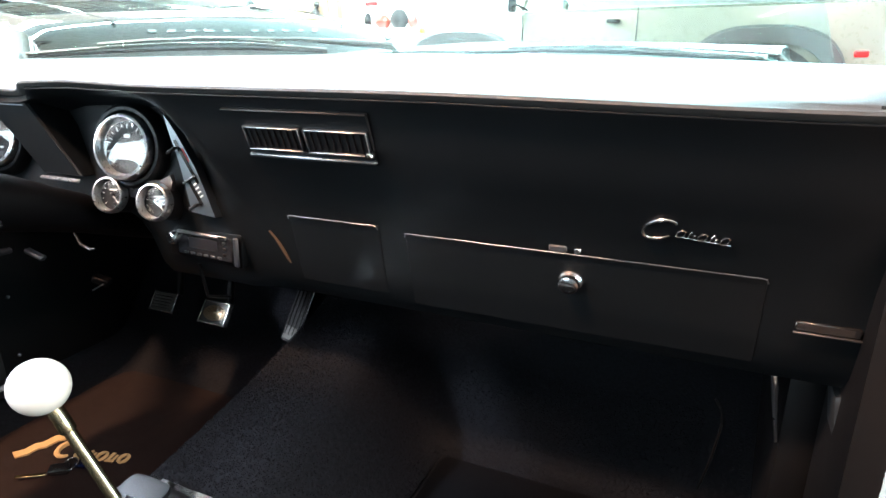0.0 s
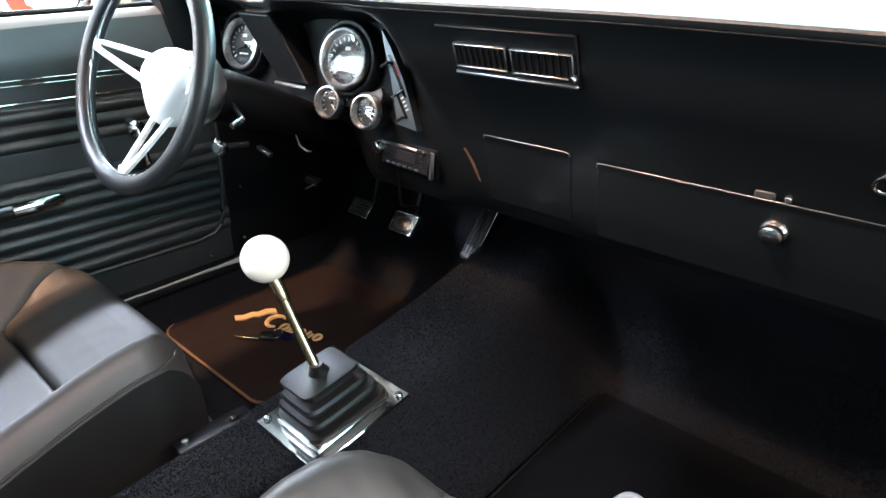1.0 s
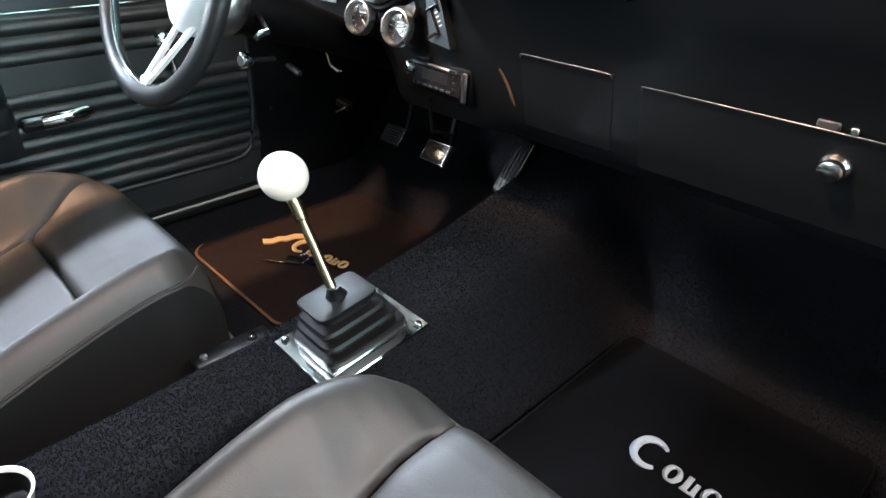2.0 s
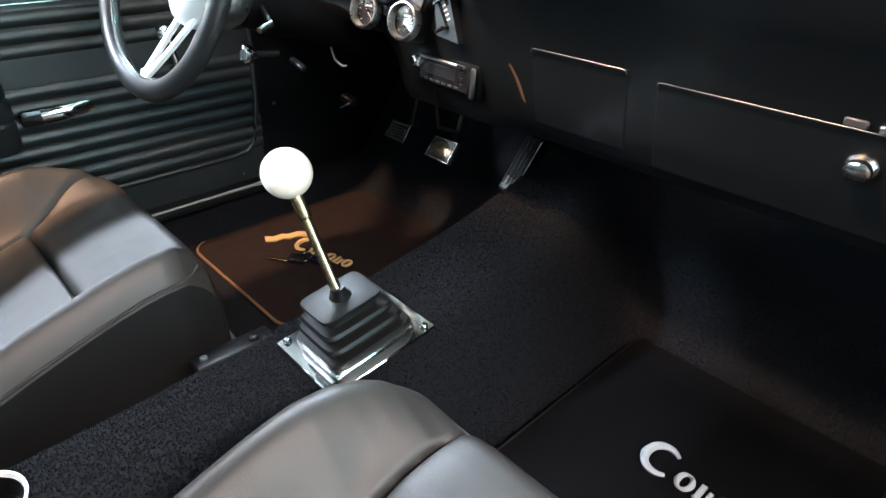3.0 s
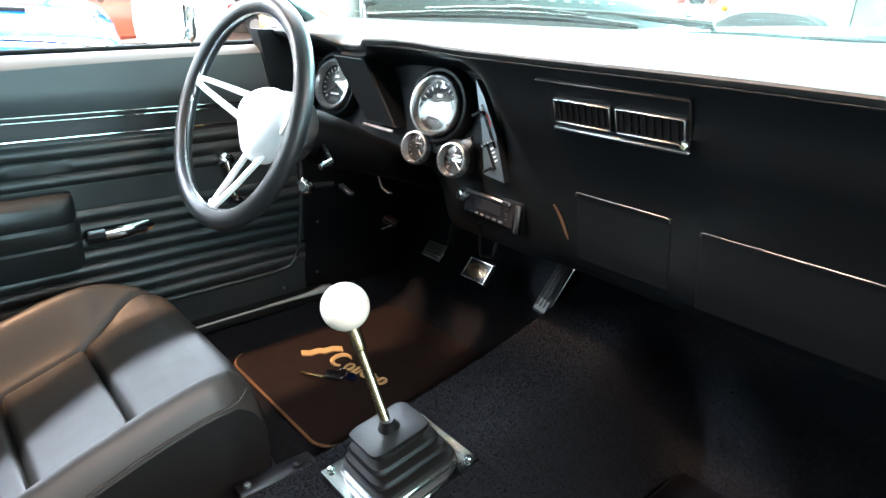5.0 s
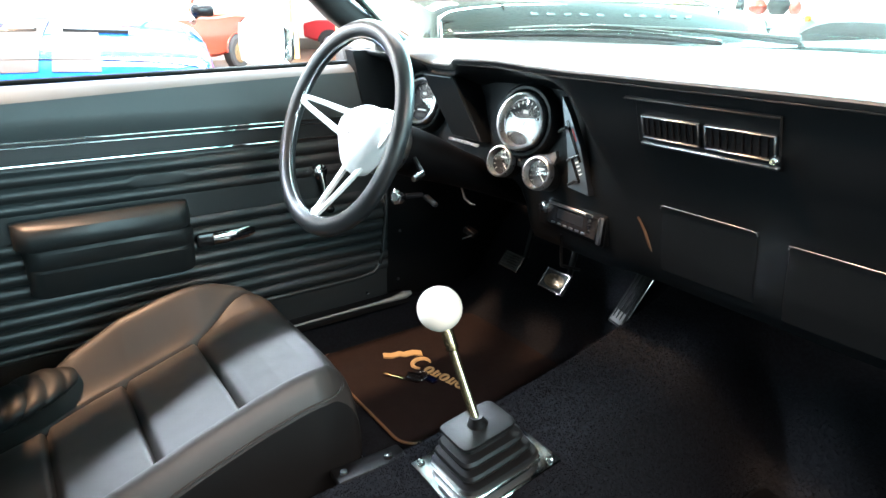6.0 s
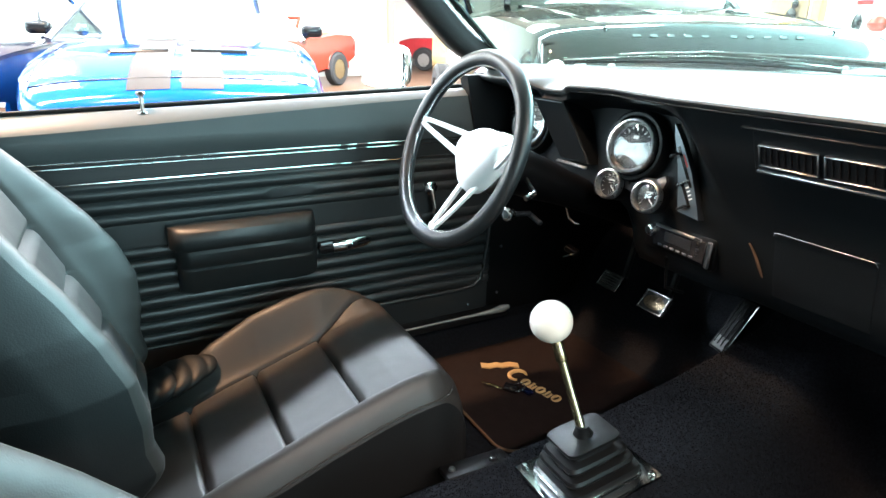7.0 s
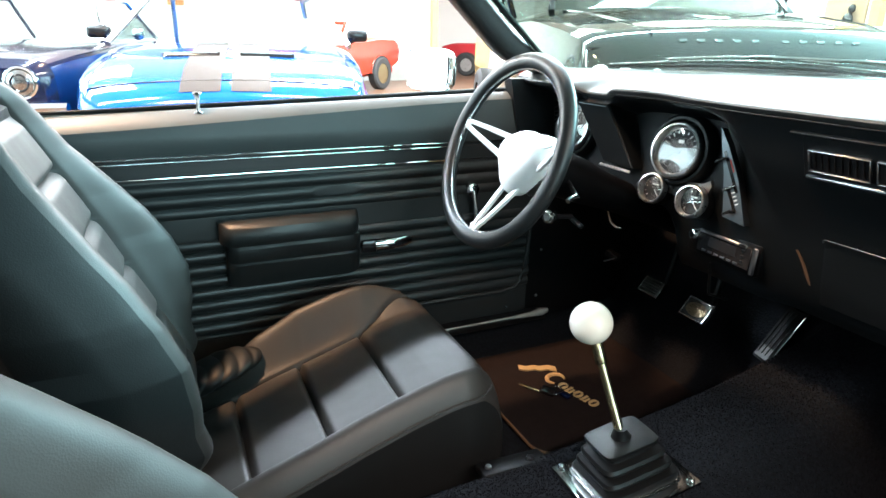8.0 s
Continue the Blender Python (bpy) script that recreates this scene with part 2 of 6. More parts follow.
def facing(at, normal, up=(0, 0, 1)):
    """A frame at a point whose z axis is the normal."""
    z = Vector(normal).normalized()
    x = Vector(up).cross(z).normalized()
    y = z.cross(x)
    m = Matrix((x, y, z)).transposed().to_4x4()
    m.translation = at
    return m


def ring_lathe(profile, n):
    """Turned ring, open in the middle."""
    rings = [[Vector((r * math.cos(2 * math.pi * k / n), r * math.sin(2 * math.pi * k / n), h)) for k in range(n)] for r, h in profile]
    rings.append(rings[0])
    return loft(rings, True, False)


def smoothstep(a, b, v):
    u = min(1.0, max(0.0, (v - a) / (b - a)))
    return u * u * (3 - 2 * u)


def lerp_list(table, v):
    """Piecewise linear lookup: rows of (key, values...)."""
    if v <= table[0][0]:
        return list(table[0][1:])
    for a, b in zip(table, table[1:]):
        if v <= b[0]:
            u = (v - a[0]) / (b[0] - a[0])
            return [p * (1 - u) + q * u for p, q in zip(a[1:], b[1:])]
    return list(table[-1][1:])

# ---- the showroom ----
def slab(name, lo, hi, material, label="", smooth=False):
    size = [b - a for a, b in zip(lo, hi)]
    mid = [(a + b) / 2 for a, b in zip(lo, hi)]
    ob = shape(name, rbox(size, 0.0, 1, mid), material, None, label, smooth)
    return tagged(ob, kind="structure")


slab("ground", (-60, -60, -0.3), (60, 60, 0.0), FLOOR_TAN, "polished tan showroom floor")
slab("wall_west", (-15.2, -9.0, 0), (-15.0, 6.15, 4.6), WHITE_WALL, "plain white showroom wall")
slab("wall_bay_side", (-19.6, 6.0, 0), (-15.2, 6.15, 4.6), WHITE_WALL, "plain white side wall of the rear bay")
slab("wall_bay_end", (-19.8, 6.0, 0), (-19.6, 12.2, 4.6), WHITE_WALL, "plain white end wall of the rear bay")
slab("wall_north", (-19.6, 12.0, 0), (8.2, 12.2, 4.6), WHITE_WALL, "plain white showroom wall")
slab("ceiling", (-19.8, -9.0, 4.6), (8.2, 12.2, 4.75), CEILING, "white showroom ceiling")
for name, lo, hi in (("wall_east_low", (8.0, -9, 0), (8.2, 12, 0.5)), ("wall_east_high", (8.0, -9, 3.9), (8.2, 12, 4.6)),
                     ("wall_south_low", (-15, -9.0, 0), (8, -8.8, 0.5)), ("wall_south_high", (-15, -9.0, 3.9), (8, -8.8, 4.6))):
    slab(name, lo, hi, WHITE_WALL, "white wall round the shop windows")
for k, yy in enumerate((-8.9, -5.4, -1.9, 1.6, 5.1, 8.6, 11.9)):
    slab("wall_east_pier", (8.0, yy - 0.1, 0.5), (8.2, yy + 0.1, 3.9), WHITE_WALL, "white pier between shop windows")
for k, xx in enumerate((-14.9, -10.2, -6.5, -2.8, 0.9, 4.6)):
    slab("wall_south_pier", (xx - 0.1, -9.0, 0.5), (xx + 0.1, -8.8, 3.9), WHITE_WALL, "white pier between shop windows")
slab("baseboard_west", (-15.0, -8.8, 0), (-14.97, 6.15, 0.34), BASEBOARD, "grey baseboard")
slab("baseboard_bay", (-19.6, 6.15, 0), (-19.57, 11.97, 0.34), BASEBOARD, "grey baseboard")
slab("baseboard_north", (-19.5, 11.97, 0), (8, 12.0, 0.34), BASEBOARD, "grey baseboard")

# ---- own car: shell ----
DOOR_X = -0.69
XC = 0.04


def car_floor():
    """Carpeted floor pan with its tunnel, toe board and sills, one skin."""
    ys = [-1.3, -1.0, -0.7, -0.45, -0.25, -0.1, 0.0, 0.1, 0.2, 0.3, 0.4, 0.48, 0.55, 0.60, 0.65, 0.70, 0.76, 0.82]
    xs = [-0.72, -0.70, -0.67, -0.63, -0.58, -0.5, -0.4, -0.3, -0.24, -0.20, -0.17, -0.152, -0.14, -0.128, -0.116, -0.104, -0.092, -0.080, -0.068, -0.05, -0.02, 0.02, 0.06, 0.10, 0.13, 0.16, 0.19, 0.22, 0.26, 0.32, 0.4, 0.5, 0.6, 0.68, 0.72, 0.76, 0.79]
    rings = []
    for y in ys:
        row = []
        top = lerp_list([(-1.3, 0.40), (-0.3, 0.385), (0.0, 0.408), (0.12, 0.417), (0.2, 0.428), (0.32, 0.446), (0.47, 0.478), (0.6, 0.515), (0.82, 0.60)], y)[0]
        half = lerp_list([(-1.3, 0.13), (0.0, 0.14), (0.2, 0.155), (0.35, 0.165), (0.5, 0.150), (0.82, 0.16)], y)[0]
        toe = smoothstep(0.52, 0.80, y) * 0.30
        for x in xs:
            z = 0.255 + toe
            u = abs(x - 0.01) / half
            t = 1 - (smoothstep(0.42, 1.22, u) if x > 0.01 else smoothstep(0.074, 0.150, -x))
            z = z + max(0.0, top - z) * t
            z = max(z, 0.255 + 0.07 * smoothstep(0.67, 0.71, abs(x - XC)))
            z += 0.002 * noise.noise(Vector((x * 18, y * 18, 0)))
            row.append((x, y, z))
        rings.append(row)
    vs, fs = loft(rings, closed=False, caps=False)
    n = len(xs)
    lower = [(v[0], v[1], v[2] - 0.03) for v in vs]
    k = len(vs)
    fs = fs + [tuple(reversed([i + k for i in f])) for f in fs]
    ob = shape("floor", (vs + lower, fs), CARPET, None, "black loop carpet over the floor and tunnel")
    md = ob.modifiers.new("s", "SUBSURF")
    md.levels = md.render_levels = 2
    return tagged(ob, kind="structure")


floor_car = car_floor()


def carpet_pile():
    """Short loops standing on the carpet, scattered over the tunnel and floor."""
    rng = random.Random(5)
    dg = bpy.context.evaluated_depsgraph_get()
    ev = floor_car.evaluated_get(dg)
    vs, fs = [], []
    for _ in range(150000):
        x, y = rng.uniform(-0.20, 0.66), rng.uniform(-0.46, 0.66)
        hit, at, nrm, _i = ev.ray_cast((x, y, 1.0), (0, 0, -1))
        if not hit or nrm.z < 0.2:
            continue
        h, r, a = rng.uniform(0.0008, 0.0028), rng.uniform(0.0012, 0.0024), rng.uniform(0, 6.28)
        tip = at + nrm * h + Vector((rng.uniform(-0.001, 0.001), rng.uniform(-0.001, 0.001), 0))
        t1 = nrm.orthogonal().normalized()
        t2 = nrm.cross(t1)
        k = len(vs)
        for q in range(3):
            b = a + q * 2.094
            vs.append(at - nrm * 0.001 + (t1 * math.cos(b) + t2 * math.sin(b)) * r)
        vs.append(tip)
        fs += [(k, k + 1, k + 3), (k + 1, k + 2, k + 3), (k + 2, k, k + 3)]
    me = bpy.data.meshes.new("carpet_pile")
    me.from_pydata([tuple(v) for v in vs], [], fs)
    me.materials.append(CARPET)
    ob = new("carpet_pile", me)
    return tagged(ob, "black carpet loops on the floor and tunnel", "carpet", kind="stuff")


bpy.context.view_layer.update()
carpet_pile()
# firewall and bulkhead behind the dash
slab("wall_firewall", (-0.72, 0.80, 0.25), (0.80, 0.83, 0.96), BLACK_PLASTIC, "black firewall under the dash")
slab("wall_kick_left", (-0.735, 0.30, 0.25), (-0.70, 0.82, 0.93), RUBBER, "black kick panel")
slab("wall_kick_right", (0.785, 0.30, 0.25), (0.82, 0.82, 0.93), BLACK_PLASTIC, "black vinyl kick panel")
slab("wall_sill_right", (0.785, -0.80, 0.22), (0.86, 0.30, 0.345), BLACK_PLASTIC, "black sill under the open passenger door")
slab("wall_rear", (-0.72, -1.45, 0.25), (0.80, -1.40, 0.95), VINYL, "black rear bulkhead")
slab("wall_quarter_left", (-0.76, -1.42, 0.22), (-0.70, -0.80, 0.93), VINYL, "black quarter panel")
slab("wall_quarter_right", (0.78, -1.42, 0.22), (0.84, -0.80, 0.93), VINYL, "black quarter panel")


def roof():
    """Closed roof: a crowned skin with its headliner, from the windshield header to the rear window."""
    def skin(y, drop):
        w = 0.605 - 0.05 * smoothstep(-0.45, -1.15, y)
        return [(XC + s * w, y - 0.08 * s * s * smoothstep(-1.0, -0.10, y), 1.345 - drop - 0.055 * abs(s) ** 3 - 0.05 * smoothstep(-0.6, -1.15, y)) for s in [i / 10 - 1 for i in range(21)]]

    ys = [-0.075, -0.20, -0.30, -0.45, -0.65, -0.85, -1.0, -1.15]
    rings = [skin(y, 0.0) + list(reversed(skin(y, 0.035))) for y in ys]
    ob = shape("ceiling_roof", loft(rings), VINYL, None, "black headliner under the closed car roof")
    return tagged(ob, kind="structure")


roof()


def header():
    """Padded rail along the windshield's top."""
    rings = []
    for i in range(17):
        q = i / 8 - 1
        c = Vector((XC + 0.53 * q, -0.075 - 0.08 * q * q, 1.285 - 0.012 * q * q))
        rings.append([c + Vector((0, 0.035 * math.cos(a), 0.017 * math.sin(a))) for a in [2 * math.pi * k / 14 for k in range(14)]])
    ob = shape("ceiling_header", loft(rings), VINYL, None, "black padded windshield header rail")
    return tagged(ob, kind="structure")


header()


def base_curve(x):
    return 0.74 - 0.86 * (x - XC) ** 2


def windshield():
    """Curved tinted pane from the cowl to the roof header."""
    rows = []
    for k in range(9):
        u = k / 8
        row = []
        for i in range(25):
            s = i / 12 - 1
            w = 0.680 - 0.15 * u
            x = XC + s * w
            yb = base_curve(XC + s * 0.70) + 0.02
            yt = -0.06 - 0.08 * s * s
            row.append((x, yb * (1 - u) + yt * u, 0.985 + (1.28 - 0.985) * u - 0.02 * (s * s) * (1 - u)))
        rows.append(row)
    vs, fs = loft(rows, False, False)
    ob = shape("window_windshield", (vs, fs), WINDSHIELD, None, "green-tinted curved windshield")
    md = ob.modifiers.new("t", "SOLIDIFY")
    md.thickness = 0.005
    ob.visible_shadow = False
    return tagged(ob, kind="structure")


windshield()


def pillar(side):
    """Windshield pillar, dark painted, with a trim screw."""
    root = thing("windshield_pillar", "dark vinyl-trimmed windshield pillar with a chrome screw", "pillar", (side * 0.68, 0.25, 0.93))
    rings = []
    for u in [0.10 + 0.06 * i for i in range(16)]:
        cy, cz, cx = 0.322 - 0.46 * u + 0.055 * smoothstep(0.34, 0.08, u), 0.93 + 0.35 * u + 0.012 * smoothstep(0.3, 0.1, u), side * (0.685 - 0.155 * u)
        w, d = 0.034 - 0.006 * u - 0.008 * smoothstep(0.3, 0.1, u), 0.026
        ring = []
        for k in range(16):
            a = 2 * math.pi * k / 16
            ca, sa = math.cos(a), math.sin(a)
            ca = math.copysign(abs(ca) ** 0.7, ca)
            sa = math.copysign(abs(sa) ** 0.7, sa)
            ring.append((cx + d * sa, cy + w * ca * 0.75, cz + w * ca * 0.66))
        rings.append(ring)
    part("trim", loft(rings), VINYL, root)
    part("screw", lathe([(0, 0.003), (0.004, 0.003), (0.006, 0.001), (0.006, -0.004)], 14, facing((side * 0.640, 0.222, 1.022), (-side, -0.4, 0.3))), CHROME, root, "small chrome trim screw")
    bead = [(side * (0.655 - 0.15 * u), 0.35 - 0.45 * u, 0.955 + 0.33 * u) for u in [i / 8 for i in range(9)]]
    part("seal", tube(bead, 0.007, 8), RUBBER, root, "black rubber glass seal")
    return root


pillar(-1)


# ---- own car: dashboard ----
P_FACE = [(0.268, 0.938), (0.275, 0.922), (0.284, 0.895), (0.294, 0.868), (0.303, 0.850), (0.309, 0.838), (0.320, 0.810), (0.334, 0.778), (0.341, 0.745), (0.349, 0.700), (0.360, 0.662), (0.378, 0.640), (0.42, 0.632), (0.60, 0.63)]
C_FACE = [(0.290, 0.942), (0.325, 0.936), (0.362, 0.918), (0.364, 0.890), (0.358, 0.860), (0.354, 0.838), (0.348, 0.810), (0.342, 0.778), (0.337, 0.752), (0.341, 0.744), (0.370, 0.742), (0.40, 0.741), (0.45, 0.741), (0.60, 0.74)]
R_FACE = C_FACE[:8] + [(0.345, 0.745), (0.353, 0.700), (0.362, 0.655), (0.378, 0.632), (0.42, 0.628), (0.60, 0.625)]


def lip(x):
    """Place of the pad's front edge at a lateral place."""
    n = max(smoothstep(-0.425, -0.335, x), 1 - smoothstep(-0.505, -0.465, x))
    y = 0.288 * (1 - n) + 0.250 * n
    z = 0.950 * (1 - n) + 0.9655 * n - 0.007 * smoothstep(0.25, 0.74, x)
    z += 0.004 * math.exp(-((x + 0.24) / 0.09) ** 2)
    return y, z


def profile(x, kind):
    ly, lz = lip(x)
    by = base_curve(x) + 0.03
    pts = []
    for u in (1.0, 0.85, 0.7, 0.55, 0.42, 0.30, 0.20, 0.12, 0.06):
        pts.append((ly + (by - ly) * u, lz + (0.990 - lz) * u ** 0.8 + 0.002 * math.sin(math.pi * u)))
    pts += [(ly + 0.005, lz + 0.0008), (ly + 0.001, lz - 0.0008), (ly - 0.0002, lz - 0.004), (ly + 0.003, lz - 0.009), (ly + 0.012, lz - 0.013)]
    return pts, {"P": P_FACE, "C": C_FACE, "R": R_FACE}[kind]


def dashboard():
    root = thing("dashboard", "black padded car dashboard with round gauges, vents and glove box", "dashboard", (0, 0.5, 0.63))

    def col(x, faces, wall=None):
        top, _ = profile(x, "P")
        dz = lip(x)[1] - 0.9655
        out = [(x, y, z) for y, z in top]
        for j, (y, z) in enumerate(faces):
            xx = x if wall is None else x + wall(z)
            out.append((xx, y, z + dz * (0.9 - 0.06 * j if j < 14 else 0)))
        return out

    def blend(a, b, u):
        return [(p[0] * (1 - u) + q[0] * u, p[1] * (1 - u) + q[1] * u) for p, q in zip(a, b)]

    lean = lambda z: 0.50 * max(0.0, 0.93 - z) if z > 0.74 else 0.50 * 0.19
    cols = []
    for x in [-0.70, -0.66, -0.62, -0.56, -0.52, -0.505, -0.495, -0.485, -0.475, -0.465, -0.445, -0.43, -0.41, -0.395, -0.38, -0.365, -0.35, -0.335, -0.32, -0.30, -0.28, -0.265]:
        cols.append(col(x, C_FACE))
    for x, u in ((-0.258, 0.3), (-0.250, 0.7), (-0.243, 1.0)):
        cols.append(col(x, blend(C_FACE, R_FACE, u), lambda z, x=x: lean(z) * 0.1))
    for x, k in ((-0.22, 0.25), (-0.19, 0.6), (-0.165, 0.85), (-0.15, 1.0)):
        cols.append(col(x, R_FACE, lambda z, k=k: lean(z) * k))
    for x, u in ((-0.142, 0.08), (-0.125, 0.35), (-0.10, 0.75), (-0.085, 0.93), (-0.075, 1.0)):
        cols.append(col(x, blend(R_FACE, P_FACE, u), lean))
    for x, k in ((-0.05, 0.8), (-0.02, 0.5), (0.02, 0.25), (0.05, 0.1)):
        cols.append(col(x, P_FACE, lambda z, k=k: lean(z) * k))
    for x in (0.09, 0.14, 0.2, 0.26, 0.32, 0.38, 0.44, 0.5, 0.56, 0.62, 0.68, 0.74, 0.785):
        cols.append(col(x, P_FACE))
    npad = 14
    pad = [c[:npad] for c in cols]
    face = [c[npad - 1:] for c in cols]
    part("dash_pad", loft(pad, False, False), DASH_VINYL, root, "grained black vinyl dash pad")
    part("dash_face", loft(face, False, False), DASH_FACE, root, "matt black dash face")
    # dark cheek closing the dash beside the door
    cheek = [(0.214, 0.964), (0.222, 0.930), (0.236, 0.855), (0.262, 0.790), (0.300, 0.745), (0.375, 0.745), (0.375, 0.964)]
    part("end_cheek", loft([[(x, y, z) for y, z in cheek] for x in (-0.702, -0.667)]), DASH_FACE, root, "matt black end cheek", smooth=False)
    # sloping panel standing proud between the two large gauges
    front = [(-0.522, 0.300, 0.928), (-0.418, 0.300, 0.930), (-0.347, 0.322, 0.805), (-0.439, 0.322, 0.805)]
    part("centre_panel", loft([[(x + 0.004, y + 0.080, z) for x, y, z in front], [(x, y + 0.004, z) for x, y, z in front], [(x + (-0.47 - x) * 0.03, y, z + (0.866 - z) * 0.03) for x, y, z in front]]), DASH_FACE, root, "matt black panel between the gauges", smooth=False)
    # bead under the pad's edge
    bead = [(x, lip(x)[0] + 0.0055, lip(x)[1] - 0.0125) for x in [-0.34 + 0.056 * i for i in range(21)]]
    part("edge_bead", tube(bead, 0.0013, 8), DASH_FACE, root, "thin rolled bead")
    return root


dash = dashboard()

def on_face(x, z):
    """Depth of the passenger-side dash face at a height."""
    pts = sorted([(zz, yy) for yy, zz in P_FACE[:11]])
    return lerp_list(pts, z)[0]


def dash_vents():
    """Twin centre air vent in a chrome frame, with fins and a knob."""
    root = thing("air_vent", "twin centre air vent with chrome frames and black fins", "vent", (0.14, 0.28, 0.88))
    tilt = math.degrees(math.atan2(0.030, 0.08))
    fr = pose(0.142, 0.2795, 0.9005, tilt, 0, 0)

    def loc(vf):
        return moved(vf, fr)

    part("backing", loc(rbox((0.200, 0.004, 0.072), 0.002, 1, (0.004, 0.0005, 0.004))), DASH_FACE, root, "black vent surround")
    part("top_ledge", loc(rbox((0.216, 0.007, 0.0025), 0.001, 1, (-0.004, -0.002, 0.0385))), DASH_FACE, root)
    for cx, w in ((-0.0415, 0.087), (0.0545, 0.091)):
        h, t = 0.031, 0.0022
        part("grille_back", loc(rbox((w - 0.004, 0.002, h - 0.004), 0, 1, (cx, -0.0022, 0))), DIAL, root, "dark duct")
        f = merge(rbox((w, 0.006, t), 0.0012, 1, (cx, -0.004, h / 2)), rbox((w, 0.006, t), 0.0012, 1, (cx, -0.004, -h / 2)),
                  rbox((t, 0.006, h), 0.0012, 1, (cx - w / 2 + t / 2, -0.004, 0)), rbox((t, 0.006, h), 0.0012, 1, (cx + w / 2 - t / 2, -0.004, 0)))
        fo = part("vent_frame", loc(f), VENT_METAL, root, "thin chrome vent frame")
        for k in range(8):
            x = cx - w / 2 + w * (k + 1) / 9
            part("fin", loc(rbox((0.0012, 0.0030, h - 0.004), 0, 1, (x, -0.0040, 0))), BLACK_PLASTIC, fo)
    part("sill", loc(rbox((0.194, 0.007, 0.0055), 0.002, 1, (0.007, -0.0035, -0.0255))), VENT_METAL, root, "satin metal sill")
    part("knob", loc(lathe([(0, 0.012), (0.004, 0.012), (0.006, 0.009), (0.006, 0.004), (0.003, 0.0), (0.003, -0.006)], 14, facing((0.102, -0.004, -0.011), (0, -1, 0)))), CHROME, root, "small chrome vent knob")
    return root


dash_vents()


def panel_lines():
    """Ash tray door and glove box door: raised panels with bright top edges, and the lock."""
    def door(name, label, cat, x0, x1, z0, z1):
        root = thing(name, label, cat, ((x0 + x1) / 2, 0.35, z0))
        rings = []
        n = 12
        for k in range(n + 1):
            z = z1 + (z0 - z1) * k / n
            y = on_face(0, z) - 0.0022
            rings.append([(x0, y + 0.004, z), (x0 + 0.002, y + 0.0008, z), (x0 + 0.006, y, z), (x1 - 0.006, y, z), (x1 - 0.002, y + 0.0008, z), (x1, y + 0.004, z)])
        part("door_panel", loft(rings, False, False), DASH_FACE, root, "matt black lid")
        y1 = on_face(0, z1)
        edge = [(x0 + 0.001, y1 - 0.002, z1 - 0.006), (x0 + 0.003, y1 - 0.0045, z1 - 0.001), (x0 + 0.008, y1 - 0.005, z1), (x1 - 0.008, y1 - 0.005, z1), (x1 - 0.003, y1 - 0.0045, z1 - 0.001), (x1 - 0.001, y1 - 0.002, z1 - 0.006)]
        # metal rod standing for the streak of reflected light along the lid's edge
        part("bright_edge", tube(edge, 0.0008, 8), ALU, root, "thin bright top edge")
        return root

    door("ash_tray", "black dash ash tray lid with a thin bright edge", "ash tray", 0.066, 0.216, 0.672, 0.780)
    glove = door("glove_box", "black glove box door with a chrome lock button", "glove box", 0.254, 0.690, 0.662, 0.774)
    y = on_face(0, 0.735) - 0.004
    fm = facing((0.478, y, 0.737), (0, -1, -0.10))
    part("lock_button", lathe([(0, 0.016), (0.008, 0.0165), (0.0125, 0.0145), (0.0135, 0.011), (0.0125, 0.006), (0.015, 0.003), (0.0165, 0.001), (0.017, -0.004)], 24, fm @ Matrix.Diagonal((0.98, 0.86, 1, 1))), DULL_CHROME, glove, "oval chrome lock button")
    for k in (-1, 0, 1):
        part("rib", moved(rbox((0.018 - 0.004 * abs(k), 0.0016, 0.002), 0, 1, (0, 0.0045 * k, 0.0160 - 0.0008 * abs(k))), fm), GLOSS_BLACK, glove)
    part("catch", rbox((0.022, 0.006, 0.010), 0.002, 1, (0.462, on_face(0, 0.777) - 0.002, 0.779)), DARK_METAL, glove, "small metal catch")
    part("catch", rbox((0.008, 0.007, 0.008), 0.0015, 1, (0.486, on_face(0, 0.777) - 0.003, 0.779)), DULL_CHROME, glove)
    # right-hand end grille slot
    slot = thing("side_vent", "dark vent slot with a thin bright lower edge", "vent", (0.752, 0.33, 0.72))
    part("slot", rbox((0.062, 0.006, 0.012), 0.002, 1, (0.752, on_face(0, 0.70) - 0.007, 0.722)), GLOSS_BLACK, slot)
    part("edge", rbox((0.064, 0.004, 0.0022), 0.0008, 1, (0.752, on_face(0, 0.70) - 0.011, 0.7155)), DARK_METAL, slot, "thin bright edge")
    return glove


panel_lines()


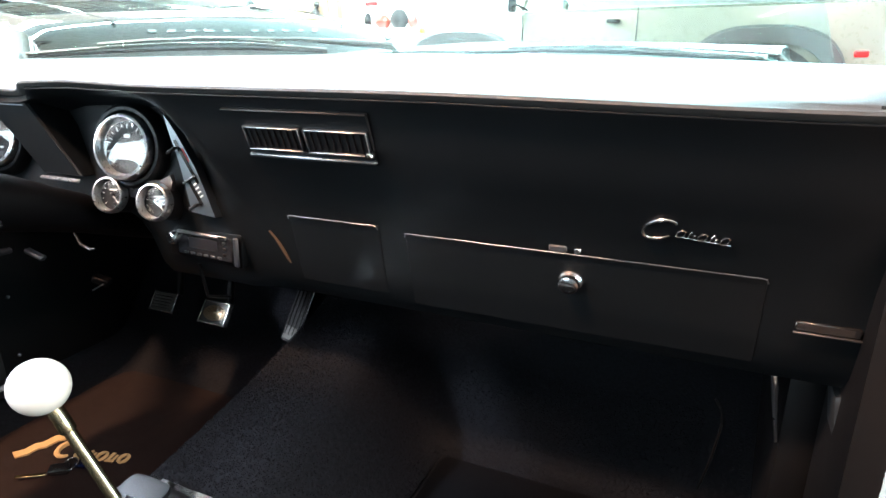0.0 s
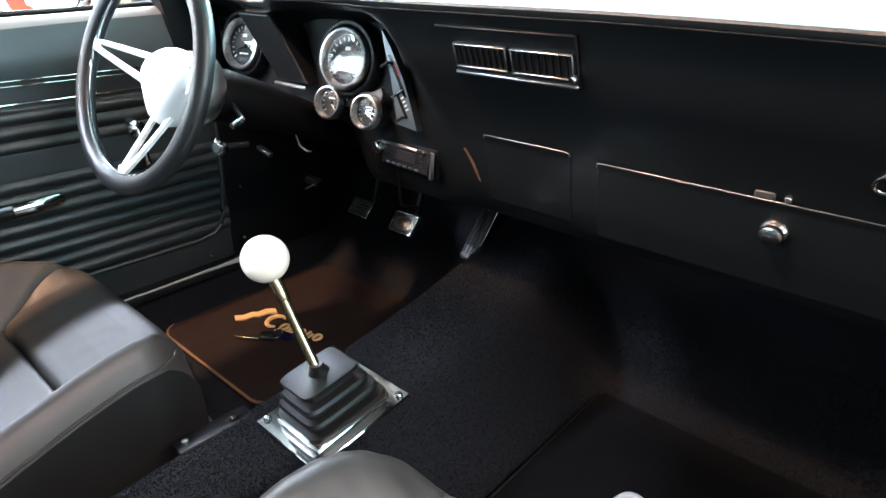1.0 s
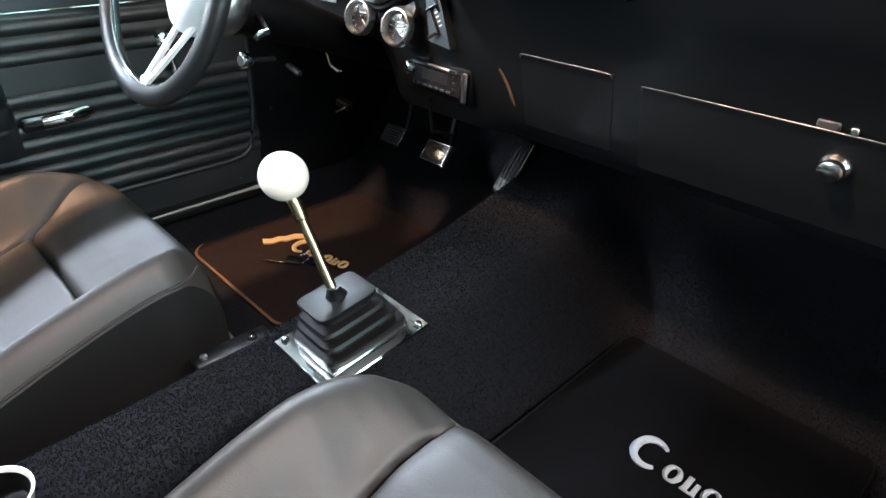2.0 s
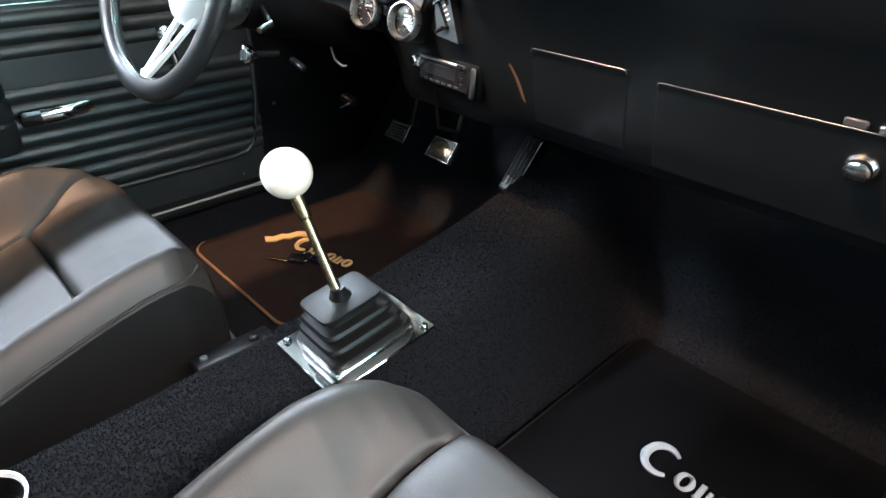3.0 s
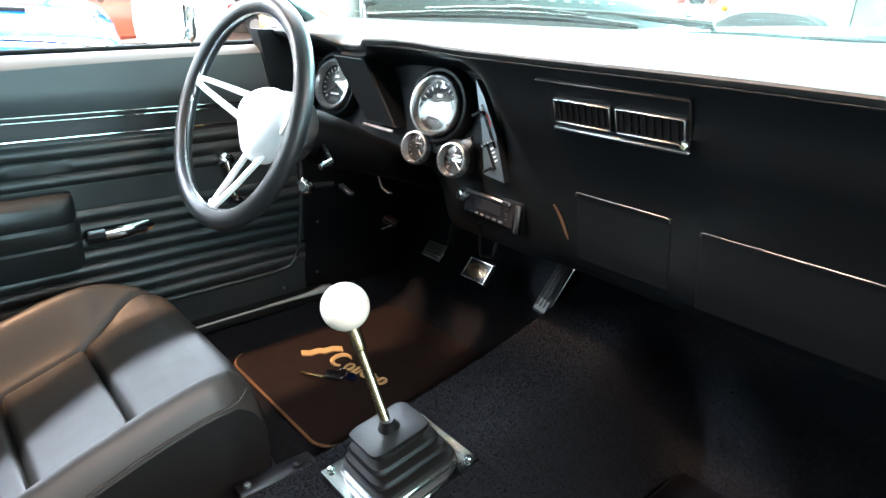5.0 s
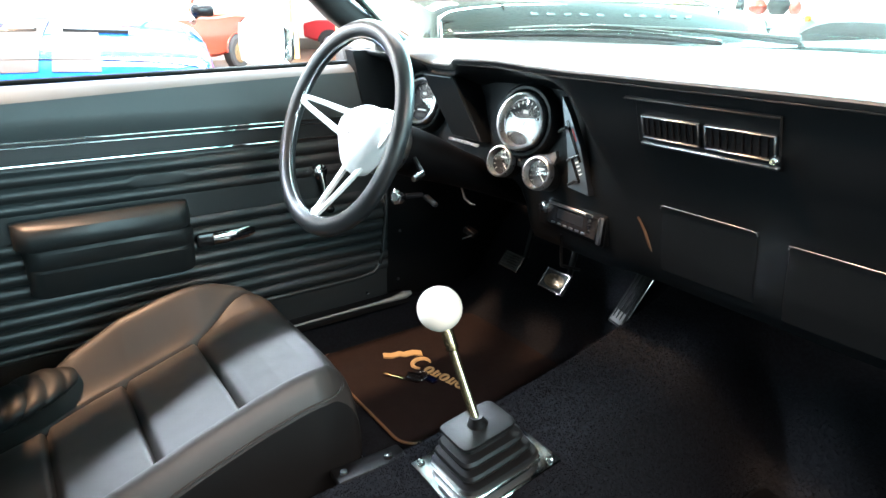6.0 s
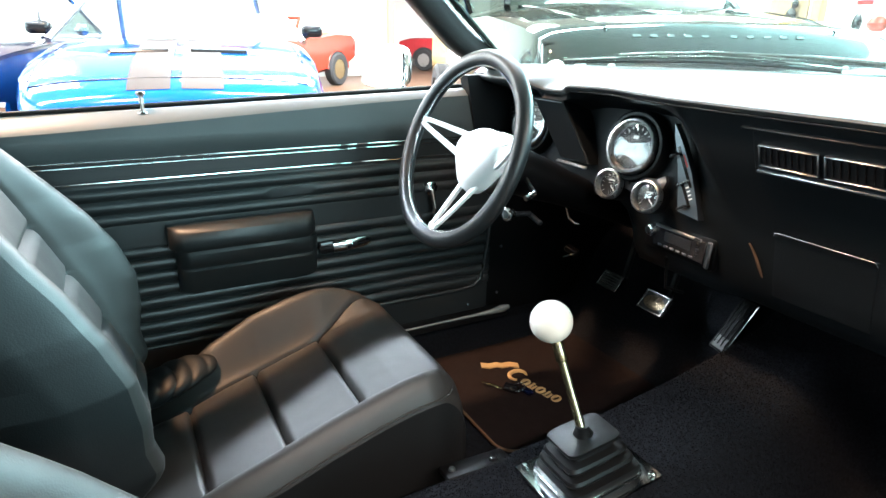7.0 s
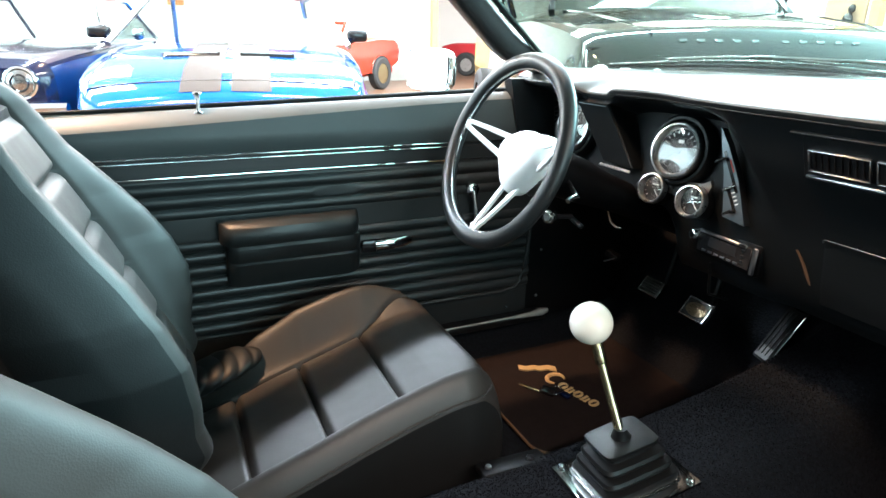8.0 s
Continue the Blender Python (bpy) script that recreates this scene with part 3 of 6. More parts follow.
def script_badge():
    """Chrome script emblem: a looped stroke followed by plain bars."""
    root = thing("script_badge", "small chrome script emblem on the black dash", "emblem", (0.60, 0.31, 0.81))
    fm = facing((0.592, on_face(0, 0.818) - 0.003, 0.818), (0, -1, -0.38))
    loop = []
    for k in range(30):
        a = radians(40 + 285 * k / 29)
        u, v = 0.0165 * math.cos(a), 0.0130 * math.sin(a)
        loop.append(fm @ Vector((-0.016 + u + v * 0.45, 0.0045 + u * 0.05 + v, 0.001)))
    part("loop", tube(loop, [0.0013 + 0.0009 * math.sin(math.pi * k / 29) for k in range(30)], 8), DULL_CHROME, root, "chrome looped stroke")
    for k in range(5):
        c = fm @ pose(0.0055 + 0.0108 * k, 0.0010 - 0.0010 * k, 0.001, 0, 0, -6)
        if k % 2 == 0:
            oval = [c @ Vector((0.0040 * math.cos(a) + 0.0018 * math.sin(a), 0.0050 * math.sin(a), 0)) for a in [2 * math.pi * j / 16 for j in range(16)]]
            part("ring", tube(oval, 0.0010, 6, True), DULL_CHROME, root)
        else:
            part("bar", moved(merge(rbox((0.0020, 0.0100, 0.0022), 0.0006, 1, (-0.0022, 0, 0)), rbox((0.0018, 0.0080, 0.0022), 0.0006, 1, (0.0022, -0.001, 0))), c @ pose(0, 0, 0, 0, 0, -18)), DULL_CHROME, root)
    part("underline", moved(rbox((0.056, 0.0014, 0.002), 0.0006, 1), fm @ pose(0.027, -0.0055, 0.0005, 0, 0, -5.5)), DULL_CHROME, root)
    return root


script_badge()


def corner_glint():
    """Added copper-coloured strip: a warm reflection painted on the centre stack's rounded corner."""
    root = thing("dash_strip", "short copper-coloured strip standing for a warm glint on the dash corner", "trim", (0.04, 0.34, 0.70))
    rings = [(0.027, 0.334, 0.750, 0.0006), (0.032, 0.338, 0.740, 0.0010), (0.038, 0.341, 0.728, 0.0018), (0.044, 0.3445, 0.713, 0.0024), (0.048, 0.348, 0.702, 0.0024), (0.050, 0.350, 0.697, 0.0012)]
    part("strip", loft([[(x - w, y + 0.003, z), (x - w * 0.6, y - 0.0015, z), (x + w * 0.6, y - 0.0015, z), (x + w, y + 0.003, z)] for x, y, z, w in rings]), COPPER_GLINT, root)
    return root


corner_glint()


def gauge(at, r, kind, needle, label, deep=0.03):
    """A round instrument: black cup, chrome bezel, dial with marks, needle and glass."""
    root = thing("gauge", label, "gauge", at, group="dash instruments")
    m = facing(at, (0.17, -1, 0.27))
    big = r > 0.04
    cup = [(r * 1.0, -deep - 0.02), (r * 1.02, -0.010), (r * 1.02, -0.002)]
    part("cup", moved(ring_lathe(cup + [(r * 0.88, -0.002), (r * 0.88, -deep - 0.02)], 40), m), BLACK_PLASTIC, root, "black gauge cup")
    bez = [(r * 0.84, -0.013), (r * 0.87, -0.003), (r * 0.92, 0.002), (r * 1.0, 0.001), (r * 1.05, -0.003), (r * 1.06, -0.009), (r * 1.05, -0.013)]
    part("bezel", moved(ring_lathe(bez, 48), m), BEZEL, root, "polished chrome bezel")
    d = -0.014
    dial = part("dial", moved(lathe([(0, d), (r * 0.87, d), (r * 0.87, d - 0.004)], 40), m), DIAL, root, "black dial")
    n = 11 if not big else 17
    for k in range(n):
        a = radians(225 - 270 * k / (n - 1))
        mm = m @ Matrix.Rotation(a, 4, "Z")
        l = r * (0.14 if k % 2 == 0 else 0.08)
        part("mark", moved(rbox((l, r * 0.03, 0.0006), 0, 1, (r * 0.74 - l / 2, 0, d + 0.0006)), mm), DIAL_WHITE, dial)
    if big:
        part("word_bar", moved(rbox((r * 0.5, r * 0.07, 0.0006), 0, 1, (0, -r * 0.35, d + 0.0006)), m), DIAL_WHITE, dial)
        part("counter", moved(rbox((r * 0.5, r * 0.16, 0.0008), 0, 1, (0, -r * 0.58, d + 0.0006)), m), DARK_METAL, dial)
        part("bracket", moved(rbox((r * 0.22, r * 0.12, 0.0006), 0, 1, (0, r * 0.36, d + 0.0006)), m), DIAL_WHITE, dial)
    else:
        part("word_bar", moved(rbox((r * 0.5, r * 0.09, 0.0006), 0, 1, (0, r * 0.3, d + 0.0006)), m), DIAL_WHITE, dial)
    mm = m @ Matrix.Rotation(radians(needle), 4, "Z")
    part("needle", moved(rbox((r * 0.85, r * 0.045, 0.0012), 0, 1, (r * 0.28, 0, d + 0.003)), mm), DIAL_WHITE if not big else DARK_METAL, root, "slim needle")
    part("hub", moved(lathe([(0, d + 0.006), (r * 0.1, d + 0.005), (r * 0.11, d)], 16), m), BLACK_PLASTIC, root)
    g = part("pane", moved(lathe([(0, -0.0030), (r * 0.6, -0.0040), (r * 0.88, -0.0060), (r * 0.88, -0.0066), (0, -0.0036)], 40), m), GAUGE_GLASS, root, "clear domed glass")
    g.visible_shadow = False
    return root


gauge((-0.236, 0.318, 0.863), 0.050, "big", 215, "large chrome-ringed round dash gauge")
gauge((-0.566, 0.322, 0.862), 0.050, "big", 215, "large chrome-ringed round dash gauge behind the steering wheel")
gauge((-0.271, 0.305, 0.785), 0.0285, "small", -45, "small chrome-ringed auxiliary gauge")
gauge((-0.170, 0.303, 0.783), 0.0285, "small", -45, "small chrome-ringed auxiliary gauge")


def pods():
    """Black moulded pods round the large gauges, and the bracket of the small ones."""
    for x in (-0.236, -0.566):
        m = facing((x, 0.318, 0.863), (0.14, -1, 0.16))
        part("gauge_pod", moved(ring_lathe([(0.054, -0.016), (0.057, -0.010), (0.062, -0.010), (0.067, -0.016), (0.072, -0.045), (0.054, -0.045)], 48), m), DASH_FACE, dash, "black moulded gauge pod")
    br = thing("gauge_bracket", "black bracket carrying two small gauges", "bracket", (-0.22, 0.32, 0.76))
    wing = [(-0.262, 0.800), (-0.240, 0.812), (-0.205, 0.808), (-0.170, 0.812), (-0.150, 0.822), (-0.146, 0.812), (-0.155, 0.792), (-0.175, 0.776), (-0.215, 0.776), (-0.262, 0.780)]
    part("plate", loft([[(x, 0.334, z) for x, z in wing], [(x, 0.327, z) for x, z in wing]]), ALU, br, "grey metal mounting plate", smooth=False)
    for dx in (-0.232, -0.205):
        part("screw", lathe([(0, 0.002), (0.003, 0.002), (0.0035, 0)], 10, facing((dx, 0.3238, 0.793), (0, -1, 0))), GLOSS_BLACK, br)
    # light strip between the large gauges
    st = thing("dash_strip", "bright satin strip under the cluster panel", "trim", (-0.4, 0.33, 0.8))
    part("strip", rbox((0.098, 0.004, 0.007), 0.0015, 1, (-0.396, 0.317, 0.799), pose(0, 0, 0, -48, 0, 0)), BEZEL, st)
    # metal sliver standing for the highlight along the panel's top edge
    part("panel_highlight", rbox((0.092, 0.003, 0.0016), 0, 1, (-0.468, 0.2995, 0.923)), VENT_METAL, st)


pods()


def side_louvre():
    """Small air outlet behind the wheel: a dark frame with level slats."""
    root = thing("side_louvre", "small black air outlet with level slats beside the gauges", "vent", (-0.655, 0.35, 0.83))
    fm = pose(-0.634, 0.352, 0.868, 0, 0, 12)
    rim = merge(rbox((0.074, 0.012, 0.005), 0.0015, 1, (0, 0, 0.040)), rbox((0.074, 0.012, 0.005), 0.0015, 1, (0, 0, -0.040)), rbox((0.005, 0.012, 0.076), 0.0015, 1, (-0.0345, 0, 0)), rbox((0.005, 0.012, 0.076), 0.0015, 1, (0.0345, 0, 0)))
    part("frame", moved(rim, fm), GLOSS_BLACK, root, "gloss black frame")
    part("duct", moved(rbox((0.066, 0.002, 0.076), 0, 1, (0, 0.005, 0)), fm), DIAL, root)
    for k in range(7):
        part("slat", moved(rbox((0.064, 0.010, 0.0022), 0.0008, 1, (0, 0, 0)), fm @ pose(0, -0.001, -0.031 + 0.0103 * k, 28, 0, 0)), BLACK_PLASTIC, root)
    return root


side_louvre()


def heater_panel():
    """Slanting heater control plate with its slot, levers and marks."""
    root = thing("heater_control", "slim grey heater control plate with levers", "control", (-0.10, 0.33, 0.76))
    fm = facing((-0.108, 0.3335, 0.842), (0.10, -1, 0.12), (-0.53, 0, 0.85))
    # local axes: x across, y along the plate
    outline = [(0.001, 0.084), (0.0045, 0.050), (0.0045, -0.010), (-0.001, -0.050), (-0.008, -0.090), (-0.024, -0.076), (-0.041, -0.062), (-0.027, -0.022), (-0.016, 0.014), (-0.006, 0.060)]
    top = [fm @ Vector((x, y, 0.003)) for x, y in outline]
    bot = [fm @ Vector((x, y, -0.014)) for x, y in outline]
    part("plate", loft([bot, top]), ALU, root, "brushed grey plate", smooth=False)
    part("slot", moved(rbox((0.005, 0.075, 0.002), 0, 1, (-0.004, 0.005, 0.0032)), fm), GLOSS_BLACK, root)
    part("slot", moved(rbox((0.005, 0.042, 0.002), 0, 1, (-0.017, -0.042, 0.0032)), fm), GLOSS_BLACK, root)
    part("red_scale", moved(rbox((0.002, 0.022, 0.001), 0, 1, (0.001, 0.014, 0.0036)), fm), RED_MARK, root)
    for x, y in ((-0.006, 0.030), (-0.020, -0.060)):
        part("lever", moved(merge(rbox((0.018, 0.005, 0.006), 0.0015, 1, (x - 0.006, y, 0.012)), rbox((0.004, 0.003, 0.012), 0, 1, (x, y, 0.006))), fm), BLACK_PLASTIC, root, "black control lever")
    part("lever", moved(rbox((0.026, 0.005, 0.005), 0.0015, 1, (-0.014, -0.020, 0.006)), fm), DULL_CHROME, root, "chrome control lever")
    for k in range(4):
        part("word_bar", moved(rbox((0.006, 0.0022, 0.0006), 0, 1, (-0.010, -0.030 - 0.007 * k, 0.0034)), fm), DIAL_WHITE, root)
    return root


heater_panel()


def radio():
    root = thing("car_radio", "black car radio with a round knob and grey frame", "radio", (-0.14, 0.34, 0.66))
    fm = facing((-0.122, 0.347, 0.706), (-0.06, -1, 0.06)) @ Matrix.Diagonal((0.90, 0.86, 1, 1))
    part("bezel", moved(rbox((0.184, 0.066, 0.020), 0.006, 2, (0.002, -0.002, -0.010)), fm), COLUMN_BLACK, root, "black surround")
    part("front", moved(rbox((0.136, 0.046, 0.006), 0.002, 1, (0.012, 0, 0.005)), fm), GLOSS_BLACK, root, "gloss black faceplate")
    part("frame_top", moved(rbox((0.120, 0.006, 0.005), 0.0015, 1, (0.008, 0.0225, 0.0085)), fm), SATIN, root, "satin upper rail")
    part("frame_end", moved(rbox((0.012, 0.056, 0.006), 0.003, 1, (0.086, -0.002, 0.005)), fm), ALU, root, "grey end cap")
    part("display", moved(rbox((0.070, 0.020, 0.001), 0, 1, (0.010, 0.004, 0.0085)), fm), DIAL, root, "dark display")
    kn = part("volume_knob", moved(lathe([(0, 0.018), (0.008, 0.018), (0.0125, 0.015), (0.014, 0.010), (0.014, 0.004)], 24), fm @ pose(-0.062, 0.008, 0)), CHROME, root, "round chrome volume knob")
    part("knob_face", moved(lathe([(0, 0.0185), (0.006, 0.0185), (0.0065, 0.017)], 18), fm @ pose(-0.062, 0.008, 0)), BLACK_PLASTIC, kn)
    for k in range(6):
        part("button", moved(rbox((0.011, 0.004, 0.003), 0.001, 1, (-0.034 + 0.0165 * k, -0.017, 0.0085)), fm), ALU, root)
    for k in range(3):
        part("button", moved(rbox((0.008, 0.006, 0.003), 0.001, 1, (0.062, 0.012 - 0.011 * k, 0.0085)), fm), BLACK_PLASTIC, root)
    part("key_mark", moved(rbox((0.016, 0.006, 0.0006), 0, 1, (0.060, 0.0225, 0.0115)), fm), DULL_CHROME, root)
    part("cable", tube([(-0.15, 0.36, 0.665), (-0.148, 0.362, 0.63), (-0.152, 0.37, 0.60), (-0.15, 0.42, 0.58)], 0.003, 8), RUBBER, root, "loose black cable")
    return root


radio()


def under_dash():
    """Column shroud, ignition and dash knobs, brackets and levers below the driver's dash."""
    k1 = thing("pull_knob", "chrome dash knob with a dark face", "knob", (-0.335, 0.15, 0.728))
    fm = facing((-0.335, 0.118, 0.728), (0.25, -1, 0.15))
    part("stem", moved(lathe([(0.005, 0.0), (0.005, -0.07)], 12), fm), DIAL, k1)
    part("head", moved(lathe([(0, 0.003), (0.010, 0.003), (0.014, 0.0), (0.015, -0.006), (0.012, -0.014), (0.006, -0.016)], 24), fm), CHROME, k1, "round chrome knob head")
    part("face", moved(lathe([(0, 0.0036), (0.008, 0.0036), (0.0085, 0.002)], 18), fm), SATIN, k1)
    k2 = thing("column_lever", "short chrome-tipped column lever", "lever", (-0.28, 0.2, 0.77))
    part("stem", tube([(-0.325, 0.150, 0.800), (-0.276, 0.138, 0.780)], [0.004, 0.0045], 10), DIAL, k2)
    part("tip", tube([(-0.276, 0.138, 0.780), (-0.273, 0.126, 0.778), (-0.270, 0.114, 0.775)], [0.0055, 0.0062, 0.005], 14), DULL_CHROME, k2, "ridged chrome tip")
    b = thing("hood_release", "small grey bracket under the dash", "bracket", (-0.485, 0.3, 0.655))
    part("plate", rbox((0.045, 0.014, 0.010), 0.003, 1, (-0.485, 0.300, 0.656), pose(0, 0, 0, 0, 14, 0)), DARK_METAL, b)
    c = thing("steering_brace", "curved bare metal strip under the dash", "bracket", (-0.41, 0.35, 0.66))
    part("strip", tube([(-0.440, 0.350, 0.690), (-0.425, 0.348, 0.668), (-0.405, 0.350, 0.660), (-0.392, 0.352, 0.662)], [0.002, 0.0035, 0.003, 0.0015], 8), RUBBER, c)
    d = thing("relay_box", "small dark relay box under the dash", "box", (-0.485, 0.42, 0.55))
    part("case", rbox((0.034, 0.022, 0.016), 0.003, 1, (-0.490, 0.42, 0.560), pose(0, 0, 0, 0, 20, 20)), COLUMN_BLACK, d)
    part("edge", rbox((0.040, 0.004, 0.003), 0.001, 1, (-0.482, 0.403, 0.552), pose(0, 0, 0, 0, -28, 0)), SATIN, d)


under_dash()


def steering():
    """Three-spoke wheel on its column."""
    C = Vector((-0.356, 0.0216, 0.857))
    axis = Vector((0.05, -math.cos(radians(21.3)), math.sin(radians(21.3)))).normalized()
    fm = facing(C, axis)
    col = thing("steering_column", "black steering column with a three-spoke wheel and polished hub", "steering column", tuple(C))
    R, rr = 0.169, 0.0155
    # rim with a slightly oval section
    sec = []
    for k in range(72):
        a = 2 * math.pi * k / 72
        sec.append([fm @ Vector(((R + rr * math.cos(b)) * math.cos(a), (R + rr * math.cos(b)) * math.sin(a), rr * 0.92 * math.sin(b))) for b in [2 * math.pi * j / 18 for j in range(18)]])
    sec.append(sec[0])
    root = part("steering_wheel", loft(sec, True, False), RIM_LEATHER, col, "black leather-rimmed wheel")
    inner = [fm @ Vector(((R - rr + 0.001) * math.cos(a), (R - rr + 0.001) * math.sin(a), 0.002)) for a in [2 * math.pi * k / 72 for k in range(72)]]
    # metal ring added for the highlight on the rim's inner edge
    part("rim_highlight", tube(inner, 0.0028, 8, True), DULL_CHROME, root, "thin metal band standing for the highlight inside the rim")
    for ang in (167, 13, 269):
        a = radians(ang)
        d, s = Vector((math.cos(a), math.sin(a), 0)), Vector((-math.sin(a), math.cos(a), 0))
        rails = []
        for sg in (1, -1):
            rings = []
            for u in (0.0, 0.3, 0.6, 0.85, 1.0):
                r = 0.030 + (R - 0.012 - 0.030) * u
                off = sg * (0.0205 * (1 - u) ** 0.8 + 0.0040)
                w, t = 0.0062 - 0.002 * u, 0.0040
                z = -0.058 + 0.060 * u ** 1.1
                rings.append([fm @ (d * r + s * (off + dx) + Vector((0, 0, z + dz))) for dx, dz in ((-w, -t), (w, -t), (w, t * 0.6), (w * 0.5, t), (-w * 0.5, t), (-w, t * 0.6))])
            rails.append(loft(rings))
        foot = rbox((0.020, 0.017, 0.005), 0.002, 1)
        fm2 = fm @ Matrix.Rotation(a, 4, "Z") @ pose(R - 0.018, 0, 0.001)
        part("spoke", merge(*rails, moved(foot, fm2)), HUB_ALU, root, "polished slotted spoke")
    # rounded three-lobed centre plate
    rings = []
    for k, z in ((1.0, -0.070), (1.03, -0.062), (1.04, -0.052), (0.98, -0.040), (0.88, -0.031), (0.70, -0.025), (0.45, -0.021), (0.2, -0.0195), (0.02, -0.019)):
        ring = []
        for j in range(60):
            a = 2 * math.pi * j / 60
            lobe = sum(max(0.0, math.cos(a - radians(t))) ** 8 for t in (167, 13, 269))
            r = (0.053 + 0.014 * lobe) * k
            ring.append(fm @ Vector((r * math.cos(a), r * math.sin(a), z)))
        rings.append(ring)
    part("hub", loft(rings), HUB_ALU, root, "polished domed three-lobed hub")
    part("emblem", moved(merge(rbox((0.020, 0.006, 0.002), 0.001, 1, (0, 0, -0.0185)), rbox((0.006, 0.006, 0.002), 0.001, 1, (0, -0.001, -0.018))), fm), SATIN, root, "small blue-grey emblem")
    part("collar", moved(lathe([(0.034, -0.066), (0.052, -0.070), (0.058, -0.078), (0.060, -0.105), (0.052, -0.117), (0.030, -0.120)], 40), fm), SATIN, col, "chrome hub adapter collar")
    part("shroud", moved(lathe([(0.030, -0.110), (0.044, -0.120), (0.046, -0.15), (0.044, -0.20), (0.038, -0.26), (0.034, -0.34), (0.030, -0.70)], 32), fm), COLUMN_BLACK, col, "black column shroud")
    return root


steering()

# ---- own car: seats ----
def seat(cx, dy, dz, out, flare, wide, label, backrest_label):
    """A bucket seat; out is the side of its door."""
    root = thing("bucket_seat", label, "seat", (cx, -0.4 + dy, 0.255), group="front seats")

    def insert_z(y):
        return lerp_list([(-0.64, 0.350), (-0.55, 0.370), (-0.45, 0.397), (-0.35, 0.428), (-0.225, 0.470), (-0.16, 0.488), (-0.11, 0.497), (-0.085, 0.498), (0.0, 0.49)], y)[0] + dz

    def hump(y):
        return lerp_list([(-0.62, 0.012), (-0.53, 0.022), (-0.48, 0.038), (-0.42, 0.070), (-0.337, 0.090), (-0.26, 0.088), (-0.20, 0.080), (-0.166, 0.068), (-0.135, 0.054), (-0.114, 0.040), (-0.095, 0.022), (-0.08, 0.010), (-0.05, 0.0)], y)[0]

    def low_hump(y):
        return lerp_list([(-0.62, 0.012), (-0.45, 0.030), (-0.3, 0.036), (-0.2, 0.035), (-0.13, 0.033), (-0.1, 0.026), (-0.08, 0.010), (-0.05, 0.0)], y)[0]

    def inner_u(u, y):
        """Inner half, narrower than the outer, with a slim roll."""
        return (u if u < 0.15 else 0.15 + (u - 0.15) * 0.52) * (1 - 0.08 * smoothstep(-0.13, -0.055, y))

    def wide_u(u):
        """Outer half; its bolster may be wider."""
        return u if u > -0.134 else -0.134 + (u + 0.134) * wide

    def foot(y):
        """Where the outer bolster starts to rise."""
        return 0.121 + 0.2 * flare * smoothstep(-0.235, -0.085, y) - 0.012 * smoothstep(-0.40, -0.50, y)

    def outer_seam(y):
        """The outer bolster's seam bends away towards the front edge."""
        return 0.121 + flare * smoothstep(-0.255, -0.080, y) ** 1.2 - 0.012 * smoothstep(-0.40, -0.50, y)

    def roll(u):
        return 0.100 * max(0.0, (u - 0.180) / 0.066) ** 2.2

    ys = [y for y in [-0.62 + 0.003 * i for i in range(190)] if y <= -0.088]
    drops = [(-0.082, 0.001), (-0.076, 0.004), (-0.069, 0.011), (-0.063, 0.021), (-0.058, 0.034), (-0.055, 0.050), (-0.0535, 0.072), (-0.0535, 0.10), (-0.056, 0.14), (-0.06, 0.20), (-0.065, 0.26)]
    us = [round(-0.246 + 0.003 * i, 4) for i in range(165)]
    rings = []
    for y, drop in [(y, 0.0) for y in ys] + drops:
        zi = insert_z(y)
        shrink = 1 - 0.11 * smoothstep(-0.20, -0.055, y) ** 1.5
        yy = y + dy
        row = [(cx + wide_u(-0.236) * shrink, yy, 0.285), (cx + wide_u(-0.243) * shrink, yy, 0.32), (cx + wide_u(-0.2465) * shrink, yy, max(0.30, zi - 0.05 - drop))]
        for u in us:
            a = abs(u)
            hu = hump(y) if u < 0 else low_hump(y)
            seam = outer_seam(y) if u < 0 else 0.158
            q = a / seam
            base = foot(y) if u < 0 else seam
            rise = smoothstep(base - 0.006, base + (0.084 if u < 0 else 0.024), a)
            z = zi + rise * hu - (roll(a) * (0.5 + 0.5 * hu / 0.09) if u < 0 else 0.044 * max(0.0, (a - 0.180) / 0.066) ** 2.0)
            if q < 1:
                for y0, y1 in ((-0.60, -0.475), (-0.475, -0.350), (-0.350, -0.224), (-0.224, -0.03)):
                    if y0 <= y < y1:
                        t = (y - y0) / (y1 - y0)
                        z += 0.010 * min(1.0, 13 * t * (1 - t)) ** 0.6 * (1 - q ** 10)
                for y0 in (-0.475, -0.350, -0.224):
                    z -= 0.010 * math.exp(-((y - y0) / 0.0034) ** 2)
            z -= 0.013 * math.exp(-((a - seam) / 0.0032) ** 2) * (1 - (0.75 if u < 0 else 1.0) * smoothstep(-0.12, -0.088, y))
            if u < 0:
                # soft creases where the bolster's cover is drawn to the seam
                z += 0.0022 * math.sin(60 * y + 25 * u) * math.exp(-((a - seam - 0.022) / 0.016) ** 2) * smoothstep(-0.32, -0.2, y) * (1 - smoothstep(-0.12, -0.09, y))
            z += 0.0007 * noise.noise(Vector((u * 14 + cx * 9, y * 14, 3))) + 0.0003 * noise.noise(Vector((u * 45, y * 45, cx)))
            row.append((cx + (wide_u(u) * shrink if u < 0 else inner_u(u, y)), yy, max(0.29, z - drop)))
        ie = inner_u(0.246, y)
